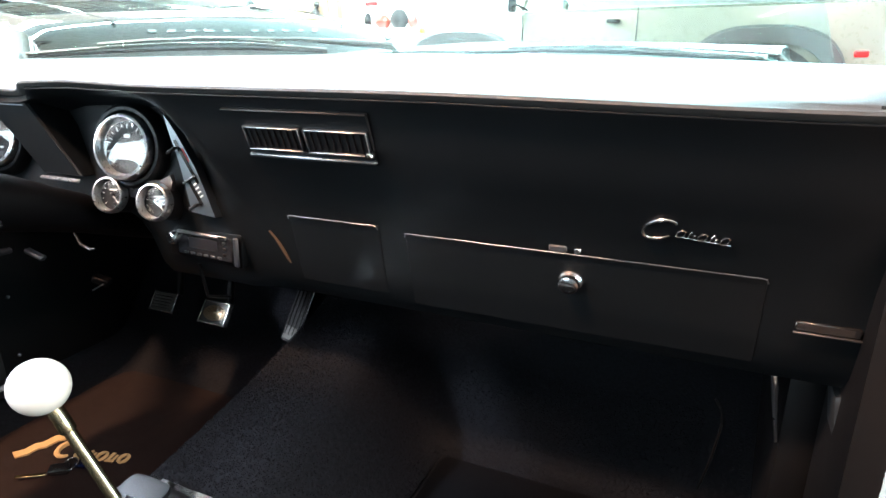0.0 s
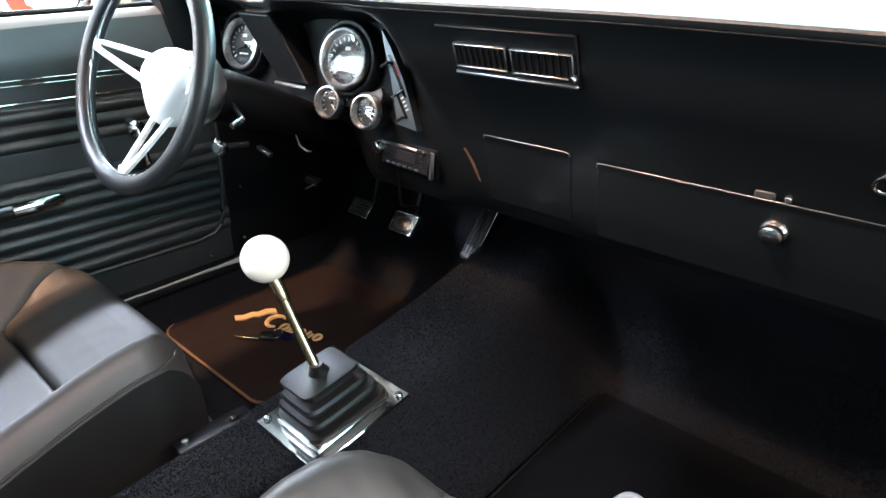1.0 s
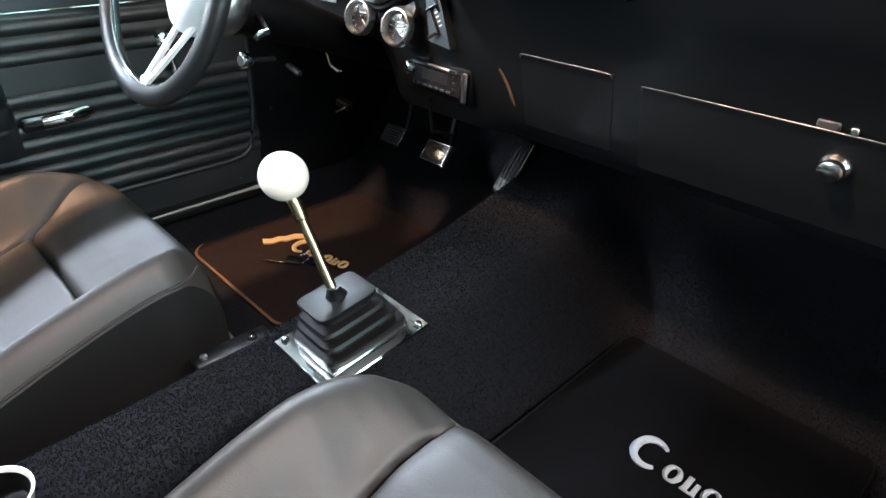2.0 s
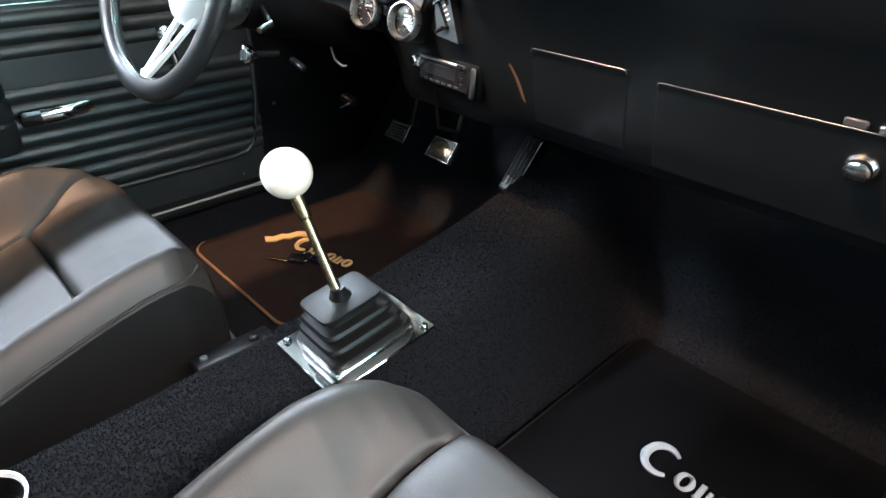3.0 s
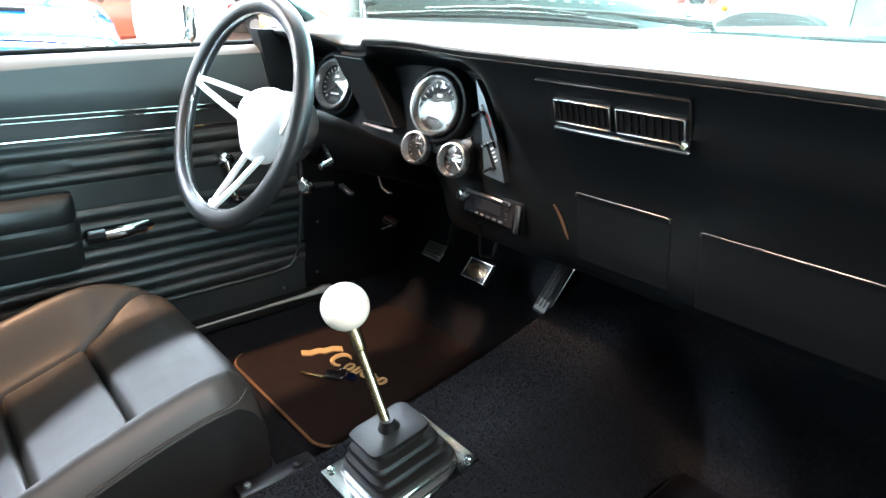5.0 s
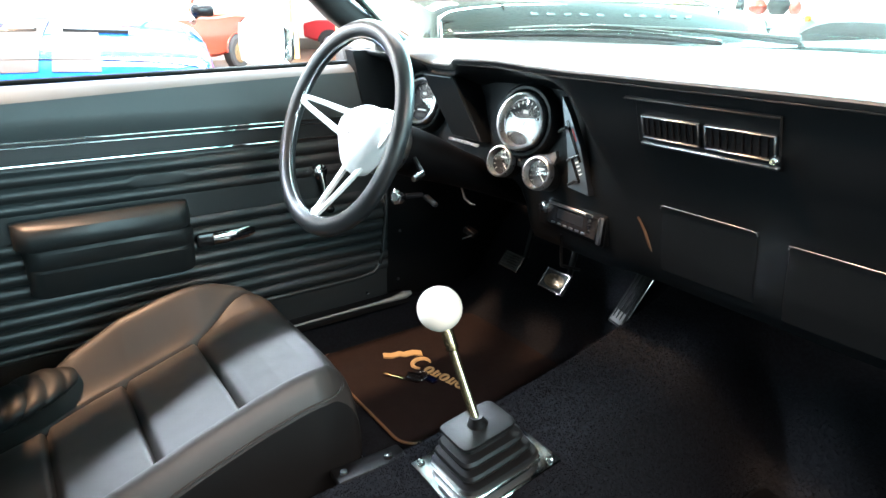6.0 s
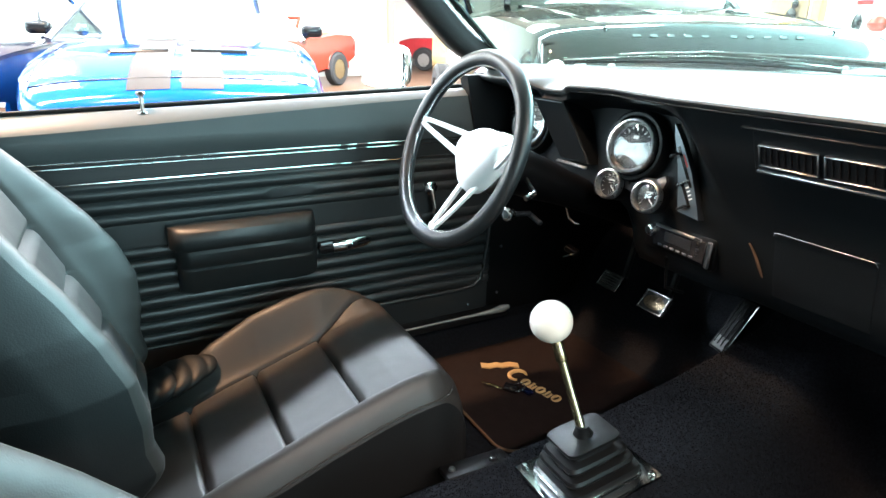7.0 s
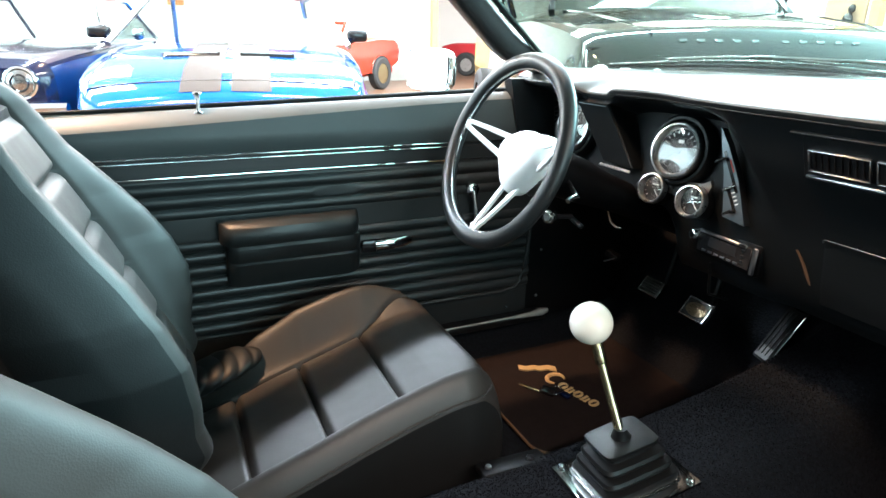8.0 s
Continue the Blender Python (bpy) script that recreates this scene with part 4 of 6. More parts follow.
        row += [(cx + ie + 0.001, yy, max(0.30, zi + low_hump(y) - 0.048 - drop)), (cx + ie, yy, max(0.30, zi - 0.05 - drop)), (cx + ie - 0.004, yy, 0.32), (cx + ie - 0.012, yy, 0.285)]
        rings.append(row)
    k = len(ys) + 3
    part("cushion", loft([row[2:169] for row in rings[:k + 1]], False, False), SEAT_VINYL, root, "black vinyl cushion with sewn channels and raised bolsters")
    part("front_skirt", loft([row[2:169] for row in rings[k:]], False, False), SHADED_VINYL, root, "plain black front skirt")
    part("side_skirt", loft([row[168:] + row[:3] for row in rings], False, False), SHADED_VINYL, root, "plain black side skirt")
    # piping round the front and sides of the cushion
    pipe = []
    for y in [-0.58 + 0.02 * i for i in range(24)]:
        pipe.append((cx + inner_u(0.246, y) + 0.0012, y + dy, insert_z(y) + low_hump(y) - 0.040))
    front = insert_z(-0.085)
    ex = inner_u(0.246, -0.12)
    z0 = insert_z(-0.12) + low_hump(-0.12) - 0.040
    for k in range(1, 9):
        a = radians(90 * k / 8)
        pipe.append((cx + ex - 0.046 * (1 - math.cos(a)), -0.118 + 0.0455 * math.sin(a) + dy, z0 + (front - 0.010 - z0) * k / 8))
    pipe += [(cx + x, -0.0715 + dy, front - 0.011) for x in (0.10, 0.06, 0.0, -0.06, -0.12)] + [(cx - 0.18, -0.073 + dy, front - 0.008)]
    part("piping", tube(pipe, 0.0022, 8), SEAT_VINYL, root, "sewn vinyl piping")

    # backrest
    def back_y(z):
        return -0.520 - 0.44 * max(0.0, z - 0.50) + dy - 0.05 * smoothstep(0.50, 0.42, z) if z > 0.42 else -0.57 + dy

    def wing(z):
        return lerp_list([(0.50, -0.01), (0.534, 0.0), (0.58, 0.030), (0.64, 0.056), (0.70, 0.060), (0.76, 0.050), (0.82, 0.030), (0.88, 0.008), (0.94, 0.0)], z)[0]

    width = [(0.40, 0.215), (0.48, 0.226), (0.56, 0.238), (0.64, 0.244), (0.72, 0.241), (0.80, 0.224), (0.86, 0.202), (0.92, 0.174), (0.97, 0.142), (1.01, 0.104), (1.035, 0.065), (1.052, 0.02)]
    rings = []
    for z in [0.40 + 0.003 * i for i in range(209)] + [1.028, 1.036, 1.042, 1.047, 1.052]:
        w = lerp_list(width, z)[0]
        top = smoothstep(0.95, 1.06, z)
        ring = []
        for i in range(121):
            r = i / 60 - 1
            a = abs(r)
            f = -0.026 * (1 - smoothstep(0.50, 0.76, a)) * (1 - 0.8 * top) - 0.085 * max(0, (a - 0.80) / 0.20) ** 2.2 - 0.06 * top
            if a < 0.56:
                for z0 in (0.514, 0.598, 0.682, 0.766, 0.850):
                    f -= 0.014 * math.exp(-((z - z0) / 0.0038) ** 2)
                seg = ((z - 0.514) / 0.084) % 1.0
                if 0.46 < z < 0.95:
                    f += 0.010 * min(1, 7.0 * seg * (1 - seg)) * (1 - (a / 0.56) ** 10)
            f -= 0.012 * math.exp(-((a - 0.56) / 0.016) ** 2) * (1 - top)
            if r < 0:
                f += wing(z) * smoothstep(0.52, 0.84, a)
            elif out < 0:
                f += 0.70 * wing(z) * smoothstep(0.50, 0.80, a)
            f += 0.002 * noise.noise(Vector((r * 4 + cx, z * 12, 7)))
            ring.append((cx + r * w, back_y(z) + f, z))
        deep = 0.175 - 0.06 * smoothstep(0.6, 1.02, z) - 0.02 * top
        for r in (1.0, 0.99, 0.93, 0.7, 0.35, 0.0, -0.35, -0.7, -0.93, -0.99, -1.0):
            a = abs(r)
            ring.append((cx + r * w, back_y(z) - deep + 0.05 * max(0, (a - 0.7) / 0.3) ** 2, z))
        rings.append(ring)
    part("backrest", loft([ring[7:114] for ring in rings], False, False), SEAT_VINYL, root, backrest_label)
    part("back_shell", loft([ring[113:] + ring[:8] for ring in rings], False, False), SHADED_VINYL, root, "plain black side and rear cover")
    seam = [(cx - out * lerp_list(width, z)[0] * 0.965, back_y(z) - 0.078, z) for z in [0.45 + 0.02 * i for i in range(26)]]
    part("backrest_seam", tube(seam, 0.0016, 6), RUBBER, root, "stitched side seam")
    # pleated vinyl gusset between cushion and backrest at the outer hinge
    rings = []
    for k in range(49):
        u = k / 48
        pleat = 0.0050 * abs(math.sin(u * 4.5 * math.pi + 0.4)) ** 0.7
        c = Vector((cx + out * (0.150 + 0.020 * u), -0.565 + 0.130 * u + dy, 0.418 + 0.022 * u))
        body = math.sin(math.pi * min(1.0, 0.12 + 0.80 * u)) ** 0.5
        ra, rb = (0.050 + pleat * 0.6) * body, (0.026 + pleat) * body
        rings.append([c + Vector((ra * math.cos(a), 0.018 * math.sin(a) - 0.012 * math.cos(a) * out, rb * math.sin(a) + 0.003 * math.sin(2 * a + 4 * u))) for a in [2 * math.pi * j / 32 for j in range(32)]])
    part("hinge_cover", loft(rings), SHADED_VINYL, root, "pleated black vinyl hinge gusset")
    base = merge(rbox((0.40, 0.44, 0.03), 0.006, 1, (cx, -0.32 + dy, 0.290)), rbox((0.03, 0.46, 0.03), 0.004, 1, (cx - 0.17, -0.32 + dy, 0.268)), rbox((0.03, 0.46, 0.03), 0.004, 1, (cx + 0.17, -0.32 + dy, 0.268)))
    part("seat_base", base, BLACK_PLASTIC, root, "black metal seat base and rails")
    part("adjuster_lever", tube([(cx - 0.02, -0.10 + dy, 0.280), (cx - 0.006, -0.03 + dy, 0.276), (cx + 0.002, -0.014 + dy, 0.274), (cx + 0.05, -0.012 + dy, 0.272), (cx + 0.12, -0.016 + dy, 0.270), (cx + 0.13, -0.03 + dy, 0.272), (cx + 0.13, -0.10 + dy, 0.280)], 0.004, 8), SATIN, root, "bent metal seat lever")
    return root


seat(-0.355, 0.0, 0.0, -1, 0.070, 1.0, "black vinyl bucket seat with channelled insert behind the steering wheel", "reclined black vinyl backrest with sewn channels")
seat(0.43, 0.05, 0.010, 1, 0.012, 1.205, "black vinyl bucket seat with channelled insert beside the shifter", "black vinyl backrest with sewn channels")


# ---- own car: shifter, pedals, mats ----
def shifter():
    root = thing("gear_shifter", "floor gear shifter with a cream ball knob and black rubber boot", "gear lever", (0.03, 0.044, 0.41))
    fm = pose(0.031, 0.044, 0.4225, 7.0, 1.5, 0)
    part("plate", moved(merge(rbox((0.136, 0.178, 0.004), 0.0018, 1), rbox((0.096, 0.134, 0.008), 0.003, 2, (0, 0, 0.004))), fm), CHROME, root, "polished steel boot plate")
    for sx in (-0.058, 0.058):
        for sy in (-0.075, 0.075):
            part("bolt", moved(lathe([(0, 0.0065), (0.004, 0.006), (0.0058, 0.004), (0.0062, 0.001)], 14, pose(sx, sy, 0.002)), fm), CHROME, root, "domed chrome bolt")
    rings = []
    tiers = [(0.006, 0.050, 0.068), (0.015, 0.0515, 0.0695), (0.021, 0.049, 0.067), (0.0235, 0.037, 0.053), (0.0275, 0.037, 0.053), (0.030, 0.0435, 0.060), (0.037, 0.045, 0.0615), (0.042, 0.042, 0.059), (0.0445, 0.031, 0.046), (0.0485, 0.031, 0.046), (0.051, 0.0365, 0.053),
             (0.058, 0.038, 0.0545), (0.063, 0.035, 0.051), (0.0655, 0.025, 0.038), (0.074, 0.023, 0.035), (0.0775, 0.029, 0.043), (0.082, 0.032, 0.0465), (0.0870, 0.0325, 0.047), (0.0888, 0.0318, 0.0462), (0.0895, 0.029, 0.043), (0.0905, 0.013, 0.015), (0.100, 0.010, 0.010), (0.108, 0.009, 0.009)]
    for z, hx, hy in tiers:
        u = (z - 0.01) / 0.1
        ox, oy = 0.012 * u, -0.022 * u
        ring = []
        for k in range(40):
            a = 2 * math.pi * k / 40
            c, s = math.cos(a), math.sin(a)
            e = 0.30 if z < 0.0900 else 0.9
            ring.append(fm @ Vector((ox + hx * math.copysign(abs(c) ** e, c), oy + hy * math.copysign(abs(s) ** e, s), z)))
        rings.append(ring)
    boot = part("boot", loft(rings), BOOT_RUBBER, root, "black rubber bellows boot")
    b = Vector((-0.03, 0.0, 0.66))
    a = fm @ Vector((0.012, -0.022, 0.100))
    d = (b - a).normalized()
    part("lever", tube([a, a + d * 0.06, b - d * 0.055], [0.0072, 0.0068, 0.0066], 16), BRASS, root, "brassy steel lever")
    part("ferrule", tube([b - d * 0.060, b - d * 0.058, b - d * 0.032, b - d * 0.026], [0.0078, 0.0090, 0.0090, 0.0085], 18), BRASS, root, "short brass ferrule")
    part("knob", sphere(0.0315, b, 40, 24), BALL, root, "cream round ball knob")
    return root


shifter()


def pedal(name, label, at, size, tilt, arm_top, chrome=True, worn=False):
    root = thing(name, label, "pedal", at)
    fm = facing(at, (0, -math.cos(radians(tilt)), math.sin(radians(tilt))))
    if worn:
        # bowed smooth pad, its warm glint put into the bronze colour
        rings = [[fm @ Vector((size[0] * (u - 0.5), size[1] * (v - 0.5), 0.008 - 0.030 * (v - 0.5) ** 2 * 4 * 0.25 - 0.02 * (u - 0.5) ** 2)) for u in [i / 10 for i in range(11)]] for v in [j / 8 for j in range(9)]]
        part("bowed_face", loft(rings, False, False), BRONZE, root, "bowed metal pad face, warm glint put into its brown")
    pad = part("pad", moved(rbox((size[0], size[1], 0.008 if worn else 0.014), 0.003, 2), fm), PEDAL_RUBBER, root, "ribbed rubbed rubber pad")
    for k in range(0 if worn else 5):
        part("rib", moved(rbox((size[0] * 0.82, size[1] * 0.07, 0.004), 0.001, 1, (0, size[1] * (-0.32 + 0.16 * k), 0.0075)), fm), RUBBER, pad)
    if chrome:
        w, h = size
        part("frame", moved(merge(rbox((w + 0.006, 0.004, 0.012), 0.001, 1, (0, h / 2, 0)), rbox((w + 0.006, 0.004, 0.012), 0.001, 1, (0, -h / 2, 0)), rbox((0.004, h, 0.012), 0.001, 1, (w / 2 + 0.001, 0, 0)), rbox((0.004, h, 0.012), 0.001, 1, (-w / 2 - 0.001, 0, 0))), fm), DULL_CHROME, root, "bright pedal trim")
    part("arm", tube([fm @ Vector((0, 0, -0.008)), fm @ Vector((0, 0.03, -0.035)), arm_top], [0.008, 0.008, 0.009], 10), BLACK_PLASTIC, root, "black pedal arm")
    return root


pedal("clutch_pedal", "black rubber clutch pedal with a bright trim", (-0.482, 0.553, 0.458), (0.064, 0.042), 38, (-0.478, 0.66, 0.72))
pedal("brake_pedal", "brake pedal with a bright trim, brown reflections put into its face", (-0.330, 0.550, 0.458), (0.068, 0.048), 40, (-0.328, 0.66, 0.72), True, True)


def gas_pedal():
    root = thing("gas_pedal", "long ribbed black accelerator pedal with a bright edge", "pedal", (-0.188, 0.66, 0.36))
    top, low = Vector((-0.184, 0.696, 0.492)), Vector((-0.206, 0.632, 0.374))
    up = (top - low).normalized()
    side = Vector((1, 0, 0)) - up * up.x
    side.normalize()
    nrm = up.cross(side) * -1
    if nrm.y > 0:
        nrm = -nrm
    m = Matrix((side, up, side.cross(up))).transposed().to_4x4()
    m.translation = (top + low) / 2
    L = (top - low).length
    part("pad", moved(rbox((0.046, L, 0.012), 0.004, 2), m), GAS_RUBBER, root, "black rubber pad")
    for k in range(4):
        part("rib", moved(rbox((0.003, L * 0.84, 0.016), 0.001, 1, (-0.015 + 0.010 * k, 0.004, 0)), m), GAS_RUBBER, root)
    part("edge", moved(rbox((0.004, L * 0.97, 0.019), 0.001, 1, (0.0245, 0, 0)), m), CHROME, root, "thin bright edge")
    part("worn_tip", moved(rbox((0.040, 0.034, 0.0135), 0.003, 1, (-0.001, -L / 2 + 0.020, 0)), m), PEDAL_RUBBER, root, "rubbed brown lower end")
    part("arm", tube([(-0.185, 0.67, 0.45), (-0.17, 0.74, 0.52), (-0.17, 0.79, 0.62)], 0.005, 8), BLACK_PLASTIC, root)
    return root


gas_pedal()


def rounded_sheet(x0, x1, y0, y1, r, n=8):
    out = []
    for cx, cy, a0 in ((x1 - r, y1 - r, 0), (x0 + r, y1 - r, 90), (x0 + r, y0 + r, 180), (x1 - r, y0 + r, 270)):
        for k in range(n + 1):
            a = radians(a0 + 90 * k / n)
            out.append((cx + r * math.cos(a), cy + r * math.sin(a)))
    return out


def floor_mat(name, label, x0, x1, y0, y1, piping, pile=None):
    root = thing(name, label, "floor mat", ((x0 + x1) / 2, (y0 + y1) / 2, 0.258))
    o = rounded_sheet(x0, x1, y0, y1, 0.05)
    part("sheet", loft([[(x, y, 0.257) for x, y in o], [(x, y, 0.266) for x, y in o]]), pile or MAT_CARPET, root, "short pile mat")
    part("binding", tube([(x, y, 0.264) for x, y in o], 0.0032, 8, True), piping, root, "sewn edge binding")
    return root


def mat_script(root, at, ang, size, material, bars):
    """Stitched emblem on a mat: an open loop and a run of plain bars."""
    m = pose(at[0], at[1], 0.2685, 0, 0, ang)
    loop = [m @ Vector((size * (0.42 * math.cos(a)), size * 0.5 * math.sin(a), 0)) for a in [radians(50 + 260 * k / 15) for k in range(16)]]
    part("stitched_loop", tube(loop, [size * (0.05 + 0.07 * math.sin(math.pi * k / 15)) for k in range(16)], 6), material, root, "stitched open loop")
    for k in range(bars):
        c = m @ pose(size * (0.72 + 0.50 * k), -size * 0.20, 0)
        if k % 2 == 0:
            oval = [c @ Vector((size * 0.17 * math.cos(a), size * 0.26 * math.sin(a), 0)) for a in [2 * math.pi * j / 18 for j in range(18)]]
            part("stitched_ring", tube(oval, [size * (0.035 + 0.045 * abs(math.cos(2 * math.pi * j / 18))) for j in range(18)], 6, True), material, root)
        else:
            part("stitched_bar", moved(merge(rbox((size * 0.15, size * 0.54, 0.003), 0.001, 1, (-size * 0.10, 0, 0)), rbox((size * 0.13, size * 0.42, 0.003), 0.001, 1, (size * 0.12, -size * 0.05, 0)), rbox((size * 0.40, size * 0.08, 0.003), 0.0008, 1, (0, -size * 0.25, 0.0004))), c), material, root)


m1 = floor_mat("floor_mat", "brown-black carpet floor mat with tan stitched emblem below the pedals", -0.632, -0.222, 0.070, 0.585, BINDING)
mat_script(m1, (-0.462, 0.262), 14, 0.046, GOLD, 5)
flag = [(-0.545, 0.207), (-0.532, 0.222), (-0.530, 0.243), (-0.520, 0.252), (-0.517, 0.275), (-0.502, 0.290)]
part("stitched_flag", loft([[(x - 0.009, y + 0.004, z) for x, y in flag] + [(x + 0.010, y - 0.004, z) for x, y in reversed(flag)] for z in (0.266, 0.2695)]), GOLD, m1, "tan stitched flag shape", smooth=False)
m2 = floor_mat("floor_mat", "black carpet floor mat with white stitched emblem", 0.215, 0.625, 0.060, 0.56, BLACK_PLASTIC, PASSENGER_MAT)
mat_script(m2, (0.388, 0.306), 0, 0.056, WHITE_THREAD, 5)


def keys():
    root = thing("car_keys", "bunch of dark car keys lying on the mat", "keys", (-0.42, 0.22, 0.268))
    part("blade", moved(rbox((0.052, 0.007, 0.002), 0.0006, 1), pose(-0.448, 0.178, 0.273, 0, 4, 38)), BRASS, root, "brass key blade")
    part("fob", moved(rbox((0.036, 0.024, 0.012), 0.005, 2), pose(-0.412, 0.208, 0.276, 8, 6, 40)), GLOSS_BLACK, root, "black key fob")
    part("fob", moved(rbox((0.030, 0.018, 0.010), 0.004, 2), pose(-0.385, 0.236, 0.275, -6, 4, 15)), NAVY_PAINT, root, "dark blue tag")
    ring = [(-0.402 + 0.014 * math.cos(a), 0.222 + 0.014 * math.sin(a), 0.280 + 0.004 * math.sin(a)) for a in [2 * math.pi * k / 20 for k in range(20)]]
    part("ring", tube(ring, 0.0013, 6, True), CHROME, root, "thin split ring")
    return root


keys()


def cup():
    """Small white cup standing on the carpet between the seats."""
    root = thing("paper_cup", "small white cup with a dark inside on the carpet", "cup", (-0.010, -0.398, 0.388))
    fm = pose(-0.010, -0.398, 0.386)
    part("wall", moved(ring_lathe([(0.036, 0.0), (0.042, 0.026), (0.0440, 0.029), (0.0440, 0.031), (0.041, 0.031), (0.0395, 0.026), (0.034, 0.002)], 36), fm), WHITE_PAINT, root, "white cup wall")
    part("inside", moved(ring_lathe([(0.001, 0.006), (0.0335, 0.006), (0.0388, 0.0255), (0.0395, 0.0255), (0.034, 0.003), (0.001, 0.003)], 36), fm), RUBBER, root, "dark inside")
    return root


cup()


def tunnel_bracket():
    root = thing("seat_bracket", "small black bracket with a bolt beside the tunnel", "bracket", (-0.085, -0.085, 0.375))
    part("plate", moved(rbox((0.046, 0.115, 0.014), 0.005, 2), pose(-0.090, -0.082, 0.392, 3, -12, -6)), BLACK_PLASTIC, root)
    part("bolt", lathe([(0, 0.007), (0.006, 0.006), (0.008, 0.0)], 12, pose(-0.080, -0.055, 0.402)), GLOSS_BLACK, root)
    part("bolt", lathe([(0, 0.006), (0.005, 0.005), (0.006, 0.0)], 12, pose(-0.092, -0.125, 0.397)), SATIN, root)
    return root


tunnel_bracket()


# ---- own car: driver's door ----
def belt(y):
    return 0.9255 + 0.031 * y


def door():
    root = thing("door_1", "black ribbed vinyl car door panel with armrest and chrome strips", "door", (-0.70, -0.25, 0.36), kind="structure")

    def off(z, y):
        o = 0.0
        if 0.425 < z < 0.645:
            ph = ((z - 0.425) / 0.0275) % 1.0
            o += 0.0080 * math.sin(math.pi * ph) ** 0.6
        if 0.690 < z < 0.768:
            ph = ((z - 0.690) / 0.026) % 1.0
            flat = smoothstep(-0.262, -0.25, y) * (1 - smoothstep(-0.162, -0.15, y)) if 0.716 < z < 0.742 else 0
            o += 0.008 * math.sin(math.pi * ph) ** 0.6 * (1 - flat) + 0.004 * flat
        if 0.645 <= z <= 0.690:
            o += 0.004
        if z > 0.822:
            o += 0.010 + 0.006 * math.sin(math.pi * min(1, (z - 0.822) / 0.07))
        return o

    def profile_at(y):
        out = []
        zt = belt(y)
        for z in [0.345 + 0.0025 * i for i in range(222)]:
            ch = 0.030 - 0.015 * smoothstep(-0.75, 0.15, y)
            if z > min(zt - ch - 0.004, 0.905):
                break
            out.append((DOOR_X + off(z, y), y, z))
        x = DOOR_X + off(zt - 0.045, y)
        ch = 0.030 - 0.015 * smoothstep(-0.75, 0.15, y)
        for dx, dz in ((0.0, -ch), (-0.10 * ch, -0.86 * ch), (-0.55 * ch, -0.42 * ch), (-1.0 * ch, -0.10 * ch), (-1.2 * ch, 0.0), (-0.050, -0.002), (-0.052, -0.012)):
            out.append((x + dx, y, zt + dz))
        return out

    ycols = [-0.80, -0.6, -0.4, -0.264, -0.258, -0.25, -0.2, -0.162, -0.155, -0.148, -0.05, 0.1, 0.2, 0.28, 0.300, 0.306]
    cols = [profile_at(y) for y in ycols]
    n = min(len(c) for c in cols)
    cols = [c[:n - 7] + c[-7:] for c in cols]
    cut = sum(1 for p in cols[0][:n - 7] if p[2] < 0.822)
    part("upper_pad", loft([c[cut:n - 6] for c in cols], False, False), LIT_PAD_VINYL, root, "smooth vinyl upper pad")
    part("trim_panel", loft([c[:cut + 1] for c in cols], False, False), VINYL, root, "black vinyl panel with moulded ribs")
    part("door_cap", loft([c[n - 7:] for c in cols], False, False), LIT_DOOR_CAP, root, "black cap along the window, light put into its paler colour")
    part("door_shell", rbox((0.028, 1.10, 0.56), 0.006, 1, (-0.722, -0.25, 0.628)), OWN_PAINT, root, "dark painted door shell")
    # bright strips
    for z, r in ((0.8205, 0.0017), (0.8115, 0.0014)):
        part("bright_strip", tube([(DOOR_X + 0.008, y, z) for y in (-0.79, -0.4, 0.0, 0.30)], r, 8), CHROME, root, "thin chrome strip")
    low = [(DOOR_X + 0.006, -0.652, 0.765), (DOOR_X + 0.007, -0.648, 0.774), (DOOR_X + 0.007, -0.636, 0.780), (DOOR_X + 0.007, -0.3, 0.780), (DOOR_X + 0.007, 0.30, 0.780)]
    part("bright_strip", tube(low, 0.0018, 8), CHROME, root, "thin chrome strip")
    # rolled border round the lower panel
    edge = [(DOOR_X + 0.006, -0.79, 0.424), (DOOR_X + 0.006, -0.2, 0.421), (DOOR_X + 0.006, 0.22, 0.419), (DOOR_X + 0.006, 0.262, 0.423), (DOOR_X + 0.006, 0.282, 0.445), (DOOR_X + 0.006, 0.291, 0.48), (DOOR_X + 0.006, 0.300, 0.55), (DOOR_X + 0.006, 0.304, 0.65), (DOOR_X + 0.006, 0.304, 0.77)]
    part("border", tube(edge, 0.006, 10), VINYL, root, "rolled vinyl border")
    part("weather_strip", tube([(-0.716, y, belt(y) + 0.004) for y in (-0.79, -0.3, 0.1, 0.33)], 0.005, 8), RUBBER, root, "black felt window strip")
    part("weather_strip", tube([(-0.738, y, belt(y) + 0.002) for y in (-0.79, -0.3, 0.1, 0.33)], 0.005, 8), CHROME, root, "bright outer window strip")

    # armrest
    def arm_loft(pts, y0, y1, taper):
        rings = []
        for u in (0.0, 0.015, 0.04, 0.09, 0.5, 0.91, 0.96, 0.985, 1.0):
            y = y0 + (y1 - y0) * u
            k = 1 - taper * max(0, 1 - min(u, 1 - u) / 0.09) ** 2
            cx = DOOR_X + 0.004
            zc = sum(z for _, z in pts) / len(pts)
            rings.append([(cx + (x - cx) * k, y, zc + (z - zc) * (0.75 + 0.25 * k)) for x, z in pts])
        return loft(rings)
    pad = [(-0.686, 0.683), (-0.66, 0.689), (-0.635, 0.687), (-0.622, 0.678), (-0.618, 0.664), (-0.619, 0.648), (-0.625, 0.640), (-0.686, 0.636)]
